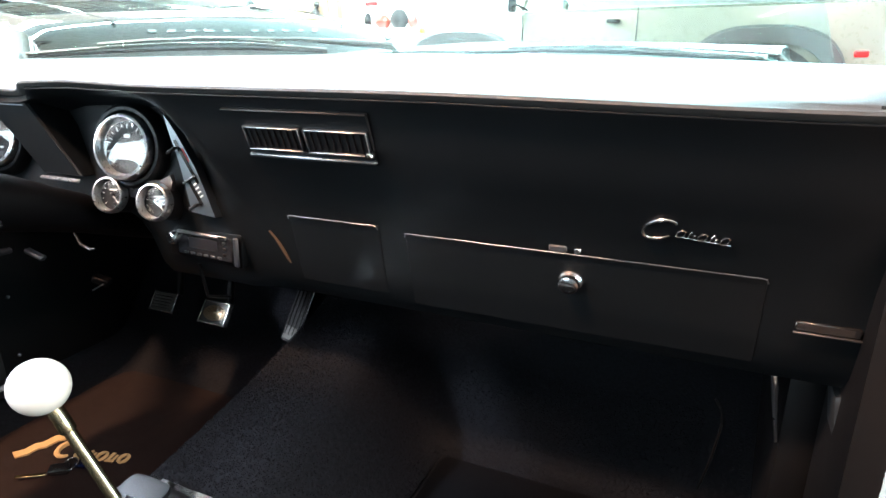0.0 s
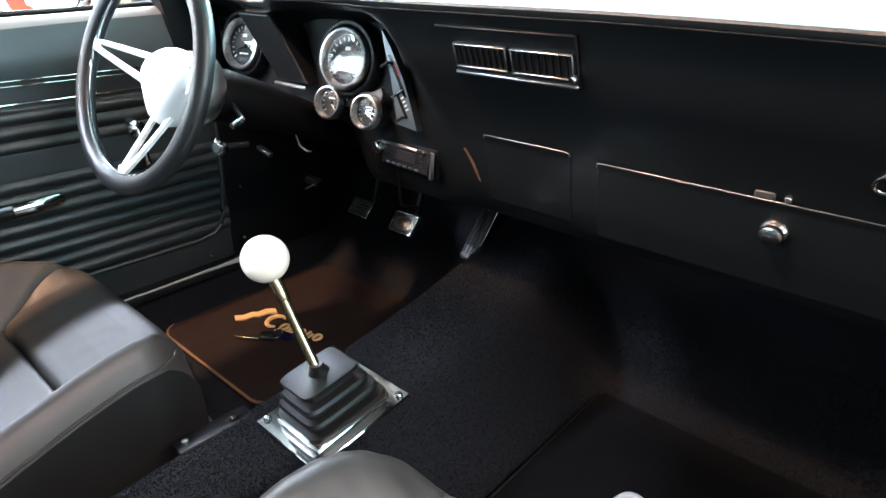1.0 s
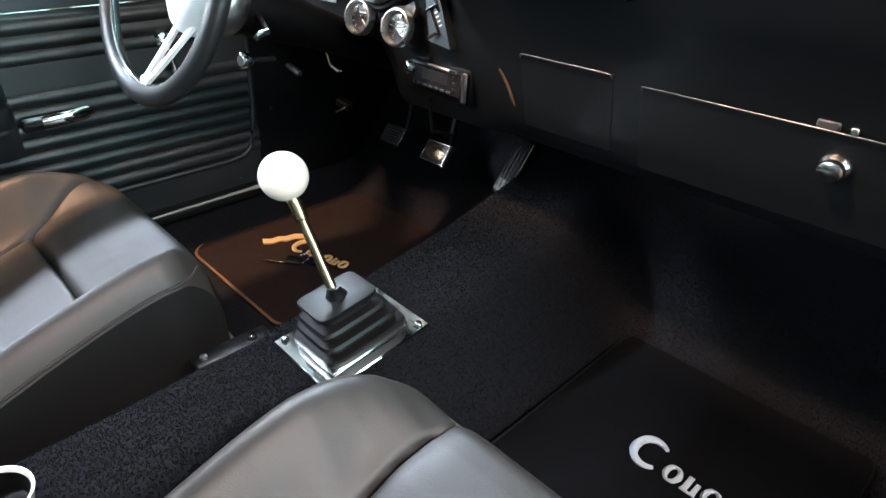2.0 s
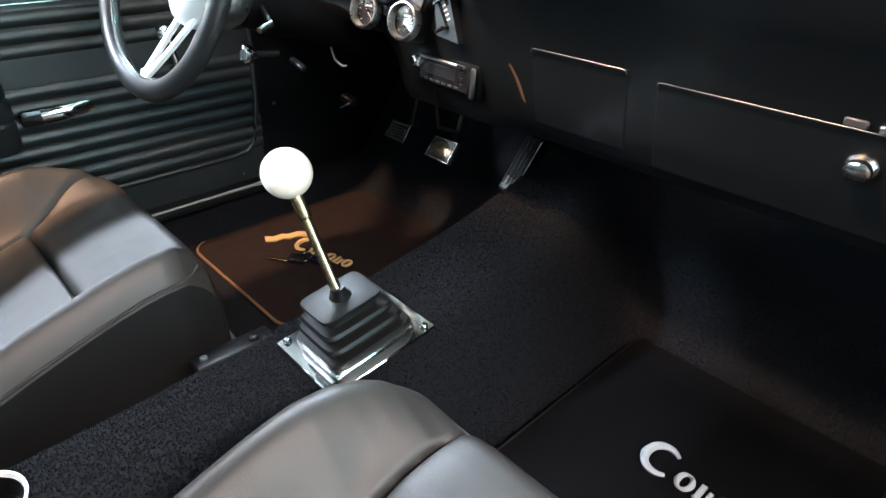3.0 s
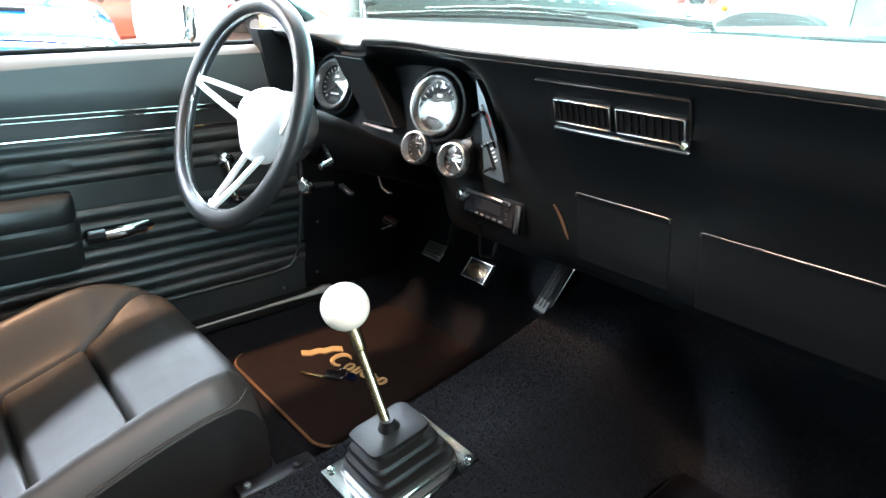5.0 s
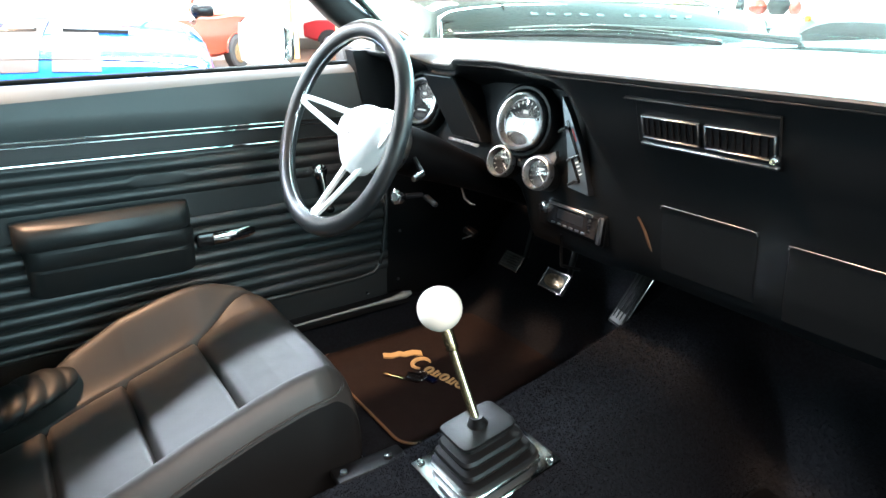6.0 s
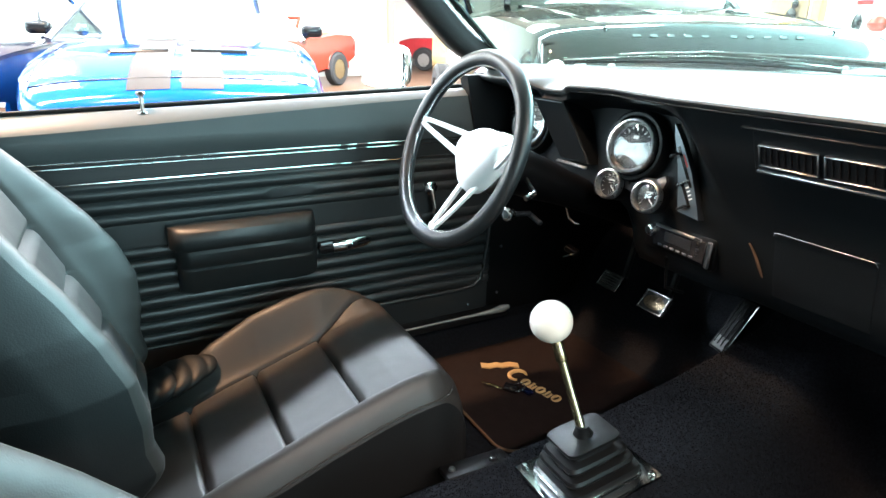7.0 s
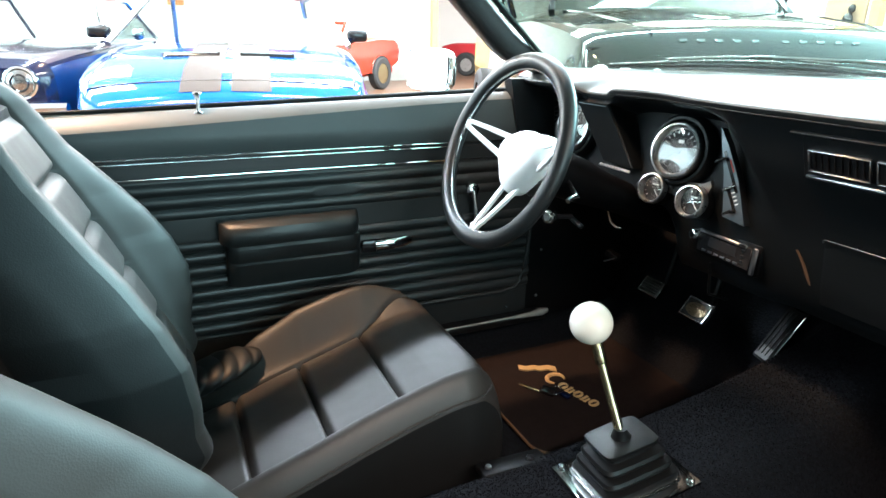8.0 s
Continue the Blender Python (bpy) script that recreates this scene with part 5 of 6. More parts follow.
    arm = part("armrest", arm_loft(pad, -0.462, -0.168, 0.45), VINYL, root, "rounded padded vinyl armrest")
    lower = [(-0.686, 0.638), (-0.630, 0.640), (-0.626, 0.632), (-0.632, 0.606), (-0.637, 0.600), (-0.634, 0.595), (-0.645, 0.560), (-0.655, 0.540), (-0.686, 0.532)]
    part("body", arm_loft(lower, -0.452, -0.165, 0.4), VINYL, arm, "moulded lower shell")

    # inside handle
    h = part("door_handle", rbox((0.016, 0.075, 0.030), 0.006, 2, (DOOR_X + 0.010, -0.118, 0.591)), GLOSS_BLACK, root, "dark cup of the inside handle")
    rings = []
    for u in [i / 8 for i in range(9)]:
        y = -0.122 + 0.088 * u
        z = 0.591 + 0.006 * u
        w = 0.0128 * (1 - 0.35 * max(0.0, (u - 0.8) / 0.2) ** 2)
        x = DOOR_X + 0.018 + 0.006 * math.sin(math.pi * u)
        rings.append([(x + 0.004 * math.cos(a), y, z + w * math.sin(a)) for a in [2 * math.pi * k / 12 for k in range(12)]])
    part("paddle", loft(rings), CHROME, h, "chrome paddle")

    # window crank
    c = part("window_crank", lathe([(0, 0.016), (0.010, 0.015), (0.017, 0.010), (0.019, 0.0)], 22, facing((DOOR_X + 0.006, 0.128, 0.703), (1, 0, 0))), CHROME, root, "round chrome crank boss")
    part("arm", tube([(DOOR_X + 0.020, 0.128, 0.703), (DOOR_X + 0.026, 0.131, 0.665), (DOOR_X + 0.024, 0.135, 0.620)], [0.0075, 0.006, 0.008], 10), CHROME, c, "chrome arm")
    part("knob", lathe([(0, 0.024), (0.008, 0.022), (0.010, 0.014), (0.008, 0.004), (0.009, 0.0)], 18, facing((DOOR_X + 0.026, 0.135, 0.622), (1, 0, 0))), GLOSS_BLACK, c, "black crank knob")

    # lock pin
    p = part("lock_pin", lathe([(0.0045, 0.004), (0.010, 0.003), (0.012, 0.0)], 20, pose(-0.702, -0.473, 0.903)), CHROME, root, "round chrome lock pin ferrule")
    part("pin", lathe([(0, 0.042), (0.007, 0.0415), (0.0085, 0.0385), (0.007, 0.0345), (0.0042, 0.031), (0.0042, 0.0)], 20, pose(-0.702, -0.473, 0.902)), CHROME, p, "slim pin")
    return root


door_left = door()


def sill_plate():
    root = thing("sill_plate", "worn metal door sill plate", "sill plate", (-0.665, 0.0, 0.33), kind="structure")
    part("plate", rbox((0.05, 1.20, 0.018), 0.005, 2, (-0.672, -0.25, 0.341)), BLACK_PLASTIC, root, "black sill cover")
    edge = [(-0.652, y, 0.352 + 0.01 * max(0, y - 0.30) * 8) for y in (-0.8, -0.3, 0.0, 0.15, 0.25, 0.30, 0.335, 0.355)]
    part("bright_edge", tube(edge, [0.0026, 0.0026, 0.0026, 0.003, 0.0042, 0.007, 0.011, 0.006], 10), SILL_GREY, root, "bright worn edge")
    for at in ((-0.6985, 0.352, 0.515), (-0.686, 0.246, 0.369), (-0.6985, 0.345, 0.382)):
        part("screw", lathe([(0, 0.003), (0.0026, 0.0024), (0.0042, 0.0)], 12, facing(at, (1, -0.4, 0.5))), DARK_METAL, root, "small chrome screw")
    return root


sill_plate()


def right_kick():
    """Trim at the foot of the passenger's side: panel lip, cover and bent wire."""
    root = thing("kick_panel", "black kick panel trim with a bright edge", "kick panel", (0.75, 0.45, 0.40))
    part("panel", rbox((0.05, 0.30, 0.36), 0.012, 2, (0.766, 0.60, 0.44)), BLACK_PLASTIC, root, "black moulded panel")
    part("panel_lip", tube([(0.716, 0.450, 0.614), (0.724, 0.448, 0.608), (0.728, 0.448, 0.585), (0.734, 0.449, 0.545), (0.741, 0.450, 0.505)], [0.002, 0.004, 0.0045, 0.003, 0.002], 8), SATIN, root, "bright panel lip")
    part("cover", rbox((0.030, 0.05, 0.11), 0.006, 2, (0.800, 0.40, 0.575), pose(0, 0, 0, 0, -8, 0)), ALU, root, "grey jamb cover plate")
    part("wire", tube([(0.662, 0.46, 0.545), (0.672, 0.452, 0.530), (0.674, 0.45, 0.512), (0.668, 0.45, 0.46), (0.656, 0.45, 0.40)], 0.002, 6), RUBBER, root, "thin bent cable")
    return root


right_kick()


# ---- own car: outside ----
def own_hood():
    rings = []
    for y, z, w in ((0.80, 0.978, 0.72), (0.95, 0.986, 0.80), (1.3, 0.995, 0.84), (1.7, 0.985, 0.86), (2.1, 0.945, 0.85), (2.35, 0.87, 0.82)):
        row = []
        for i in range(25):
            s = i / 12 - 1
            row.append((XC + s * w, y - (0.30 * s * s if y < 1.0 else 0.1 * s * s), z - 0.055 * abs(s) ** 2.5 + 0.012 * math.exp(-(s / 0.25) ** 2)))
        rings.append(row)
    ob = shape("car_hood", loft(rings, False, False), OWN_PAINT, None, "dark painted hood of the car seen through the windshield")
    md = ob.modifiers.new("t", "SOLIDIFY")
    md.thickness = 0.01
    tagged(ob, category="hood")
    fender = []
    for y, z in ((0.25, 0.90), (0.6, 0.935), (1.2, 0.925), (2.0, 0.90), (2.4, 0.80)):
        fender.append([(-0.72, y, z + 0.01), (-0.80, y, z), (-0.87, y, z - 0.05), (-0.91, y, z - 0.16), (-0.92, y, z - 0.30), (-0.88, y, 0.30)])
    fo = shape("front_fender", loft(fender, False, False), OWN_PAINT, None, "dark painted front fender")
    md = fo.modifiers.new("t", "SOLIDIFY")
    md.thickness = 0.01
    tagged(fo, category="fender")
    cow = thing("cowl_panel", "dark cowl panel at the foot of the windshield", "cowl", (0, 0.8, 0.97))
    rows = []
    for dy, z in ((0.035, 0.984), (0.06, 0.9795), (0.10, 0.979), (0.13, 0.980)):
        rows.append([(XC + s * 0.70, base_curve(XC + s * 0.70) + dy, z - 0.012 * s * s) for s in [i / 12 - 1 for i in range(25)]])
    part("panel", loft(rows, False, False), BLACK_PLASTIC, cow, "black cowl grille")


own_hood()


def wiper(x0, x1, xp, rise, label):
    root = thing("windshield_wiper", label, "wiper", ((x0 + x1) / 2, 0.8, 0.985), group="windshield wipers")

    def at(x, up, fwd=0.0):
        return (x, base_curve(x) + 0.058 + fwd - 0.6 * up * rise, 0.988 + up * rise)

    n = 16
    xs = [x0 + (x1 - x0) * k / n for k in range(n + 1)]
    part("blade", tube([at(x, 0.006 + 0.010 * math.sin(math.pi * k / n)) for k, x in enumerate(xs)], 0.0035, 6), RUBBER, root, "black rubber blade")
    part("blade_frame", tube([at(x, 0.012 + 0.016 * math.sin(math.pi * k / n)) for k, x in enumerate(xs)], 0.0032, 8), DULL_CHROME, root, "bright bowed blade frame")
    part("yoke", tube([at(x0 + (x1 - x0) * u, 0.016 + 0.022 * math.sin(math.pi * u)) for u in (0.2, 0.35, 0.5, 0.65, 0.8)], 0.0035, 8), DULL_CHROME, root, "bright yoke")
    part("arm", tube([at(xp, -0.004, 0.05), at(xp, 0.018, 0.04), at((xp + x0 + (x1 - x0) * 0.5) / 2, 0.034, 0.02), at(x0 + (x1 - x0) * 0.5, 0.040)], [0.010, 0.009, 0.005, 0.004], 10), DULL_CHROME, root, "bright wiper arm")
    return root


wiper(-0.60, -0.14, -0.02, 0.9, "bright metal windshield wiper resting on the cowl")
wiper(0.16, 0.66, 0.68, 0.45, "bright metal windshield wiper resting on the cowl")


def door_mirror():
    c = Vector((-0.95, 0.122, 0.972))
    m = facing(c, (0.55, -1, 0.05))
    root = part("door_mirror", moved(loft([[Vector((0.072 * k * math.copysign(abs(math.cos(a)) ** 0.45, math.cos(a)), 0.054 * k * math.copysign(abs(math.sin(a)) ** 0.45, math.sin(a)), z)) for a in [2 * math.pi * j / 40 for j in range(40)]] for z, k in ((0.0, 1.0), (0.004, 1.03), (-0.010, 1.05), (-0.03, 0.98), (-0.05, 0.75), (-0.058, 0.4))]), m), CHROME, door_left, "chrome door mirror housing")
    part("mirror_glass", moved(loft([[Vector((0.067 * math.copysign(abs(math.cos(a)) ** 0.42, math.cos(a)), 0.049 * math.copysign(abs(math.sin(a)) ** 0.42, math.sin(a)), z)) for a in [2 * math.pi * j / 40 for j in range(40)]] for z in (0.0, 0.0052)]), m), mat("mirror", (0.95, 0.95, 0.95), 0.03, metal=1, vary=0.0), root, "silvered mirror glass")
    part("stalk", tube([c + Vector((0.0, 0.03, -0.04)), c + Vector((0.06, 0.05, -0.075)), (-0.733, 0.20, 0.895)], [0.012, 0.012, 0.018], 12), CHROME, root, "chrome stalk")
    return root


door_mirror()

# ---- parked vehicles ----
def wheel(root, at, r, w, ang, rim=SATIN):
    m = pose(at[0], at[1], at[2], 90, 0, ang)
    wh = part("wheel", moved(ring_lathe([(r * 0.62, -w / 2), (r * 0.9, -w / 2), (r, -w / 2 + 0.03), (r, w / 2 - 0.03), (r * 0.9, w / 2), (r * 0.62, w / 2)], 36), m), TYRE, root, "black tyre")
    prof = [(0, -w * 0.42), (r * 0.18, -w * 0.42), (r * 0.2, -w * 0.3), (r * 0.52, -w * 0.24), (r * 0.58, -w * 0.44), (r * 0.63, -w * 0.44)]
    part("rim", merge(moved(lathe(prof, 30), m), moved(lathe([(a, -h) for a, h in prof], 30), m)), rim, wh, "metal wheel rim")


def vehicle(name, label, at, heading, stations, paint, category="car"):
    """Body skin from stations: (distance back from nose, half width, z low, z shoulder, z crown)."""
    root = thing(name, label, category, (at[0], at[1], 0.0))
    h = Vector((math.cos(heading), math.sin(heading), 0))
    s = Vector((-h.y, h.x, 0))

    def world_at(back, side, z):
        p = Vector((at[0], at[1], 0)) - h * back + s * side
        return Vector((p.x, p.y, z))

    rings = []
    for back, w, lo, sh, top in stations:
        ring = []
        half = [(0, lo), (0.9, lo), (0.98, lo + 0.06), (1.0, lo + 0.5 * (sh - lo)), (0.995, lo + 0.8 * (sh - lo)), (0.96, sh - 0.02), (0.90, sh + 0.12 * (top - sh)), (0.78, sh + 0.45 * (top - sh)), (0.6, sh + 0.72 * (top - sh)), (0.3, sh + 0.93 * (top - sh)), (0.0, top)]
        ring = [world_at(back, -w * a, z) for a, z in half] + [world_at(back, w * a, z) for a, z in reversed(half[1:-1])]
        rings.append(ring)
    body = part("body", loft(rings), paint, root, "painted body")
    return root, world_at, body


def greenhouse(root, P, rows, roof_paint, pillar_paint, screen_label="sloping windshield"):
    """Cabin from rows: (back, half width, z) for windshield foot, windshield top, roof rear, rear foot."""
    (b0, w0, z0), (b1, w1, z1), (b2, w2, z2), (b3, w3, z3) = rows
    g = part("windshield", ([P(b0, -w0, z0), P(b0 - 0.06, 0, z0), P(b0, w0, z0), P(b1, w1, z1), P(b1 - 0.04, 0, z1 + 0.02), P(b1, -w1, z1)], [(0, 1, 4, 5), (1, 2, 3, 4)]), CAR_GLASS, root, screen_label)
    for sg in (-1, 1):
        part("side_window", ([P(b0 + 0.12, sg * w0, z0), P(b3 - 0.1, sg * w3, z3), P(b2 - 0.05, sg * w2, z2), P(b1 + 0.06, sg * w1, z1)], [(0, 1, 2, 3)]), CAR_GLASS, root, "side window")
        part("pillar", tube([P(b0, sg * w0, z0 - 0.01), P(b1, sg * w1, z1), P((b1 + b2) / 2, sg * w1 * 1.02, max(z1, z2) + 0.005), P(b2, sg * w2, z2), P(b3, sg * w3, z3 - 0.01)], 0.024, 8), pillar_paint, root, "painted pillar")
    part("rear_window", ([P(b3, -w3, z3), P(b3, w3, z3), P(b2, w2, z2), P(b2, -w2, z2)], [(0, 1, 2, 3)]), CAR_GLASS, root, "rear window")
    rings = [[P(b, s * w, z + 0.045 * (1 - s * s) + 0.01) for s in [i / 6 - 1 for i in range(13)]] for b, w, z in ((b1, w1, z1), (b1 * 0.66 + b2 * 0.34, w1 * 1.02, z1 + 0.03), (b1 * 0.33 + b2 * 0.67, w2 * 1.02, z2 + 0.03), (b2, w2, z2))]
    r = part("roof", loft(rings, False, False), roof_paint, root, "painted roof")
    md = r.modifiers.new("t", "SOLIDIFY")
    md.thickness = 0.02


def eye_point(az, d, z=0.0, eye=(0.62, -0.53)):
    a = radians(az)
    return eye[0] + d * math.sin(a), eye[1] + d * math.cos(a), z


def towards(az_axis):
    """Heading angle (from +x) of a vehicle whose nose points back along that azimuth."""
    a = radians(az_axis)
    return math.atan2(-math.cos(a), -math.sin(a))


def sports_car():
    """Blue coupe with stripes and hood vents, nose towards the door."""
    st = [(0.0, 0.62, 0.30, 0.62, 0.66), (0.04, 0.74, 0.24, 0.66, 0.715), (0.15, 0.84, 0.20, 0.71, 0.765), (0.40, 0.91, 0.20, 0.79, 0.845), (0.75, 0.935, 0.22, 0.86, 0.905), (1.15, 0.94, 0.22, 0.91, 0.955), (1.45, 0.94, 0.22, 0.945, 0.985), (1.8, 0.94, 0.22, 0.96, 0.97), (3.4, 0.94, 0.22, 0.98, 0.98), (4.2, 0.93, 0.25, 1.0, 1.03), (4.7, 0.88, 0.35, 0.98, 1.0), (4.78, 0.80, 0.4, 0.9, 0.92)]
    x, y, _ = eye_point(-85.1, 3.95)
    root, P, body = vehicle("blue_sports_car", "bright blue coupe with pale hood stripes and hood vents", (x, y), towards(-81.0), st, BLUE_PAINT)
    greenhouse(root, P, ((1.36, 0.90, 0.985), (2.15, 0.66, 1.38), (3.0, 0.62, 1.39), (3.9, 0.74, 1.02)), BLUE_PAINT, SATIN)

    def crown(back, side):
        v = lerp_list([(b, w, sh, t) for b, w, lo, sh, t in st], back)
        a = abs(side) / v[0]
        prof = [(0.0, 1.0), (0.3, 0.93), (0.6, 0.72), (0.78, 0.45), (0.9, 0.12), (1.0, 0.0)]
        return v[1] + (v[2] - v[1]) * lerp_list(prof, a)[0]

    for c, wd in ((-0.148, 0.235), (0.148, 0.235)):
        rings = [[P(b, c + wd * (k / 4 - 0.5), crown(b, c + wd * (k / 4 - 0.5)) + 0.006) for k in range(5)] for b in (0.06, 0.15, 0.27, 0.4, 0.57, 0.75, 0.95, 1.15, 1.3, 1.42)]
        part("stripe", loft(rings, False, False), STRIPE_PAINT, root, "pale grey racing stripe")
    for c in (-0.255, 0.255):
        v = part("hood_vent", loft([[P(b, c + 0.185 * q, crown(b, c + 0.185 * q) + h) for q in (-1, -0.9, 0.9, 1)] for b, h in ((0.78, 0.004), (0.79, 0.022), (0.83, 0.022), (0.86, 0.006))]), GLOSS_BLACK, root, "black hood vent")
        for k in range(6):
            q = -0.8 + 0.32 * k
            part("slat", rbox((0.006, 0.05, 0.012), 0.001, 1, P(0.80, c + 0.185 * q, crown(0.8, c + 0.185 * q) + 0.022)), SATIN, v)
    # shut line of the hood, headlights
    part("shut_line", tube([P(0.20, -0.78 + 0.156 * k, crown(0.20, -0.78 + 0.156 * k) + 0.003) for k in range(11)], 0.005, 6), GLOSS_BLACK, root, "hood shut line")
    for sg in (-1, 1):
        part("shut_line", tube([P(b, sg * 0.80, crown(b, 0.80) + 0.003) for b in (0.20, 0.35, 0.5, 0.7, 0.9, 1.1, 1.4)], 0.005, 6), GLOSS_BLACK, root)
        part("headlight", loft([[P(0.10 + 0.14 * abs(q) + d, sg * (0.60 + 0.13 * q + 0.11), 0.655 + dz) for q in (-1, -0.5, 0, 0.5, 1)] for d, dz in ((0.03, -0.05), (0.0, -0.02), (0.02, 0.03), (0.08, 0.055))], False, False), CHROME, root, "clear headlight")
        wheel(root, P(0.95, sg * 0.84, 0.34), 0.34, 0.24, math.degrees(towards(-81.0)) + 0)
        wheel(root, P(3.65, sg * 0.84, 0.34), 0.34, 0.26, math.degrees(towards(-81.0)) + 0)
        mir = part("side_mirror", rbox((0.11, 0.17, 0.10), 0.035, 3, P(1.62, sg * 1.00, 1.060), pose(0, 0, 0, 0, 0, math.degrees(towards(-81.0)))), GLOSS_BLACK, root, "door mirror")
        part("mirror_arm", tube([P(1.62, sg * 0.92, 1.0), P(1.62, sg * 1.02, 1.05)], 0.02, 8), GLOSS_BLACK, mir)
    part("lower_grille", rbox((0.06, 1.2, 0.14), 0.02, 2, P(0.03, 0, 0.50), pose(0, 0, 0, 0, 0, math.degrees(towards(-81.0)))), GLOSS_BLACK, root, "black grille")


sports_car()


def navy_classic():
    st = [(0.0, 0.80, 0.40, 0.80, 0.82), (0.05, 0.86, 0.36, 0.86, 0.88), (0.5, 0.90, 0.28, 0.91, 0.94), (1.2, 0.91, 0.26, 0.95, 0.985), (1.6, 0.91, 0.26, 0.965, 0.99), (3.2, 0.91, 0.26, 0.97, 0.97), (4.2, 0.89, 0.3, 0.93, 0.96), (4.6, 0.85, 0.4, 0.85, 0.88)]
    x, y = -4.70, -2.05
    ang = -14.0
    root, P, body = vehicle("navy_classic_car", "dark navy classic coupe with round headlight and chrome bumper", (x, y), radians(ang), st, NAVY_PAINT)
    greenhouse(root, P, ((1.5, 0.74, 0.985), (2.0, 0.60, 1.36), (2.9, 0.58, 1.37), (3.6, 0.68, 1.0)), NAVY_PAINT, CHROME)
    for sg in (-1, 1):
        fm = facing(P(-0.015, sg * 0.66, 0.715), P(-1, 0, 0) - P(0, 0, 0))
        hl = part("headlight", moved(lathe([(0, 0.03), (0.05, 0.026), (0.085, 0.012), (0.09, 0.0)], 28), fm), DULL_CHROME, root, "round silvered headlight")
        part("lens_rim", moved(ring_lathe([(0.050, 0.029), (0.056, 0.034), (0.062, 0.026)], 28), fm), GLOSS_BLACK, hl)
        part("ring", moved(ring_lathe([(0.088, 0.0), (0.098, 0.016), (0.110, 0.010), (0.114, -0.02)], 32), fm), CHROME, hl, "chrome headlight ring")
        wheel(root, P(0.85, sg * 0.80, 0.33), 0.33, 0.2, ang)
        wheel(root, P(3.6, sg * 0.80, 0.33), 0.33, 0.2, ang)
        arch = [P(0.85 + 0.40 * math.cos(a), sg * 0.915, 0.36 + 0.36 * math.sin(a)) for a in [math.pi * k / 14 for k in range(15)]]
        part("arch_trim", tube(arch, 0.014, 8), CHROME, root, "chrome wheel arch trim")
        well = [P(0.85 + 0.385 * math.cos(a), sg * 0.914, 0.36 + 0.345 * math.sin(a)) for a in [math.pi * k / 14 for k in range(15)]]
        part("wheel_well", loft([well, [p * 1.0 + (P(0, -sg * 0.02, 0) - P(0, 0, 0)) for p in well]]), TYRE, root, "dark wheel well", smooth=False)
        mr = part("side_mirror", sphere(0.06, P(1.75, sg * 0.98, 1.04), 14, 8, (0.8, 1, 0.9)), CHROME, root, "chrome door mirror")
    part("bumper", loft([[P(-0.10 + 0.08 * abs(q) ** 3 + dx, 0.93 * q, 0.52 + dz) for dx, dz in ((0, -0.05), (-0.03, -0.02), (-0.03, 0.03), (0, 0.06), (0.05, 0.05), (0.05, -0.05))] for q in [k / 6 - 1 for k in range(13)]]), CHROME, root, "chrome front bumper")
    part("grille", rbox((0.03, 1.05, 0.20), 0.01, 1, P(-0.005, 0, 0.70), pose(0, 0, 0, 0, 0, ang)), GLOSS_BLACK, root, "black grille")


navy_classic()


def orange_classic():
    st = [(0.0, 0.78, 0.4, 0.80, 0.83), (0.4, 0.86, 0.3, 0.90, 0.93), (1.6, 0.88, 0.27, 0.96, 0.98), (3.2, 0.88, 0.27, 0.97, 0.97), (3.9, 0.88, 0.34, 1.03, 1.05), (4.5, 0.86, 0.45, 1.02, 1.04), (4.72, 0.80, 0.52, 0.95, 0.97)]
    ang = 309.0
    rear = Vector(eye_point(-72.6, 14.8))
    h = Vector((math.cos(radians(ang)), math.sin(radians(ang)), 0))
    nose = rear + h * 4.72
    root, P, body = vehicle("orange_convertible", "orange-red classic convertible with a folded tan top", (nose.x, nose.y), radians(ang), st, ORANGE_PAINT)
    part("windshield", ([P(2.6, -0.7, 0.98), P(2.6, 0.7, 0.98), P(2.95, 0.6, 1.30), P(2.95, -0.6, 1.30)], [(0, 1, 2, 3)]), CAR_GLASS, root)
    part("windshield_frame", tube([P(2.6, -0.72, 0.97), P(2.95, -0.62, 1.31), P(2.95, 0.62, 1.31), P(2.6, 0.72, 0.97)], 0.035, 8), ORANGE_PAINT, root, "painted windshield frame")
    part("folded_top", rbox((0.6, 1.3, 0.12), 0.05, 3, P(3.85, 0, 1.07), pose(0, 0, 0, 0, 0, ang)), TAN_TOP, root, "folded tan cloth top")
    for q in (-0.32, 0.32):
        part("seat_back", rbox((0.14, 0.5, 0.34), 0.05, 3, P(3.3, q, 0.95), pose(0, 0, 0, 0, -12, ang)), TAN_TOP, root, "tan seat back")
    for sg in (-1, 1):
        for b in (0.9, 3.85):
            wheel(root, P(b, sg * 0.83, 0.33), 0.33, 0.2, ang, BRASS)
            well = [P(b + 0.40 * math.cos(a), sg * 0.885, 0.34 + 0.36 * math.sin(a)) for a in [math.pi * k / 14 for k in range(15)]]
            part("wheel_well", loft([well, [p + (P(0, -sg * 0.02, 0) - P(0, 0, 0)) for p in well]]), TYRE, root, "dark wheel well", smooth=False)
            part("arch_trim", tube([p for p in well], 0.015, 6), ORANGE_PAINT, root)
    part("tail_lamp", rbox((0.04, 1.2, 0.10), 0.01, 1, P(4.71, 0, 0.86), pose(0, 0, 0, 0, 0, ang)), TAIL_RED, root, "red tail lamps")


orange_classic()


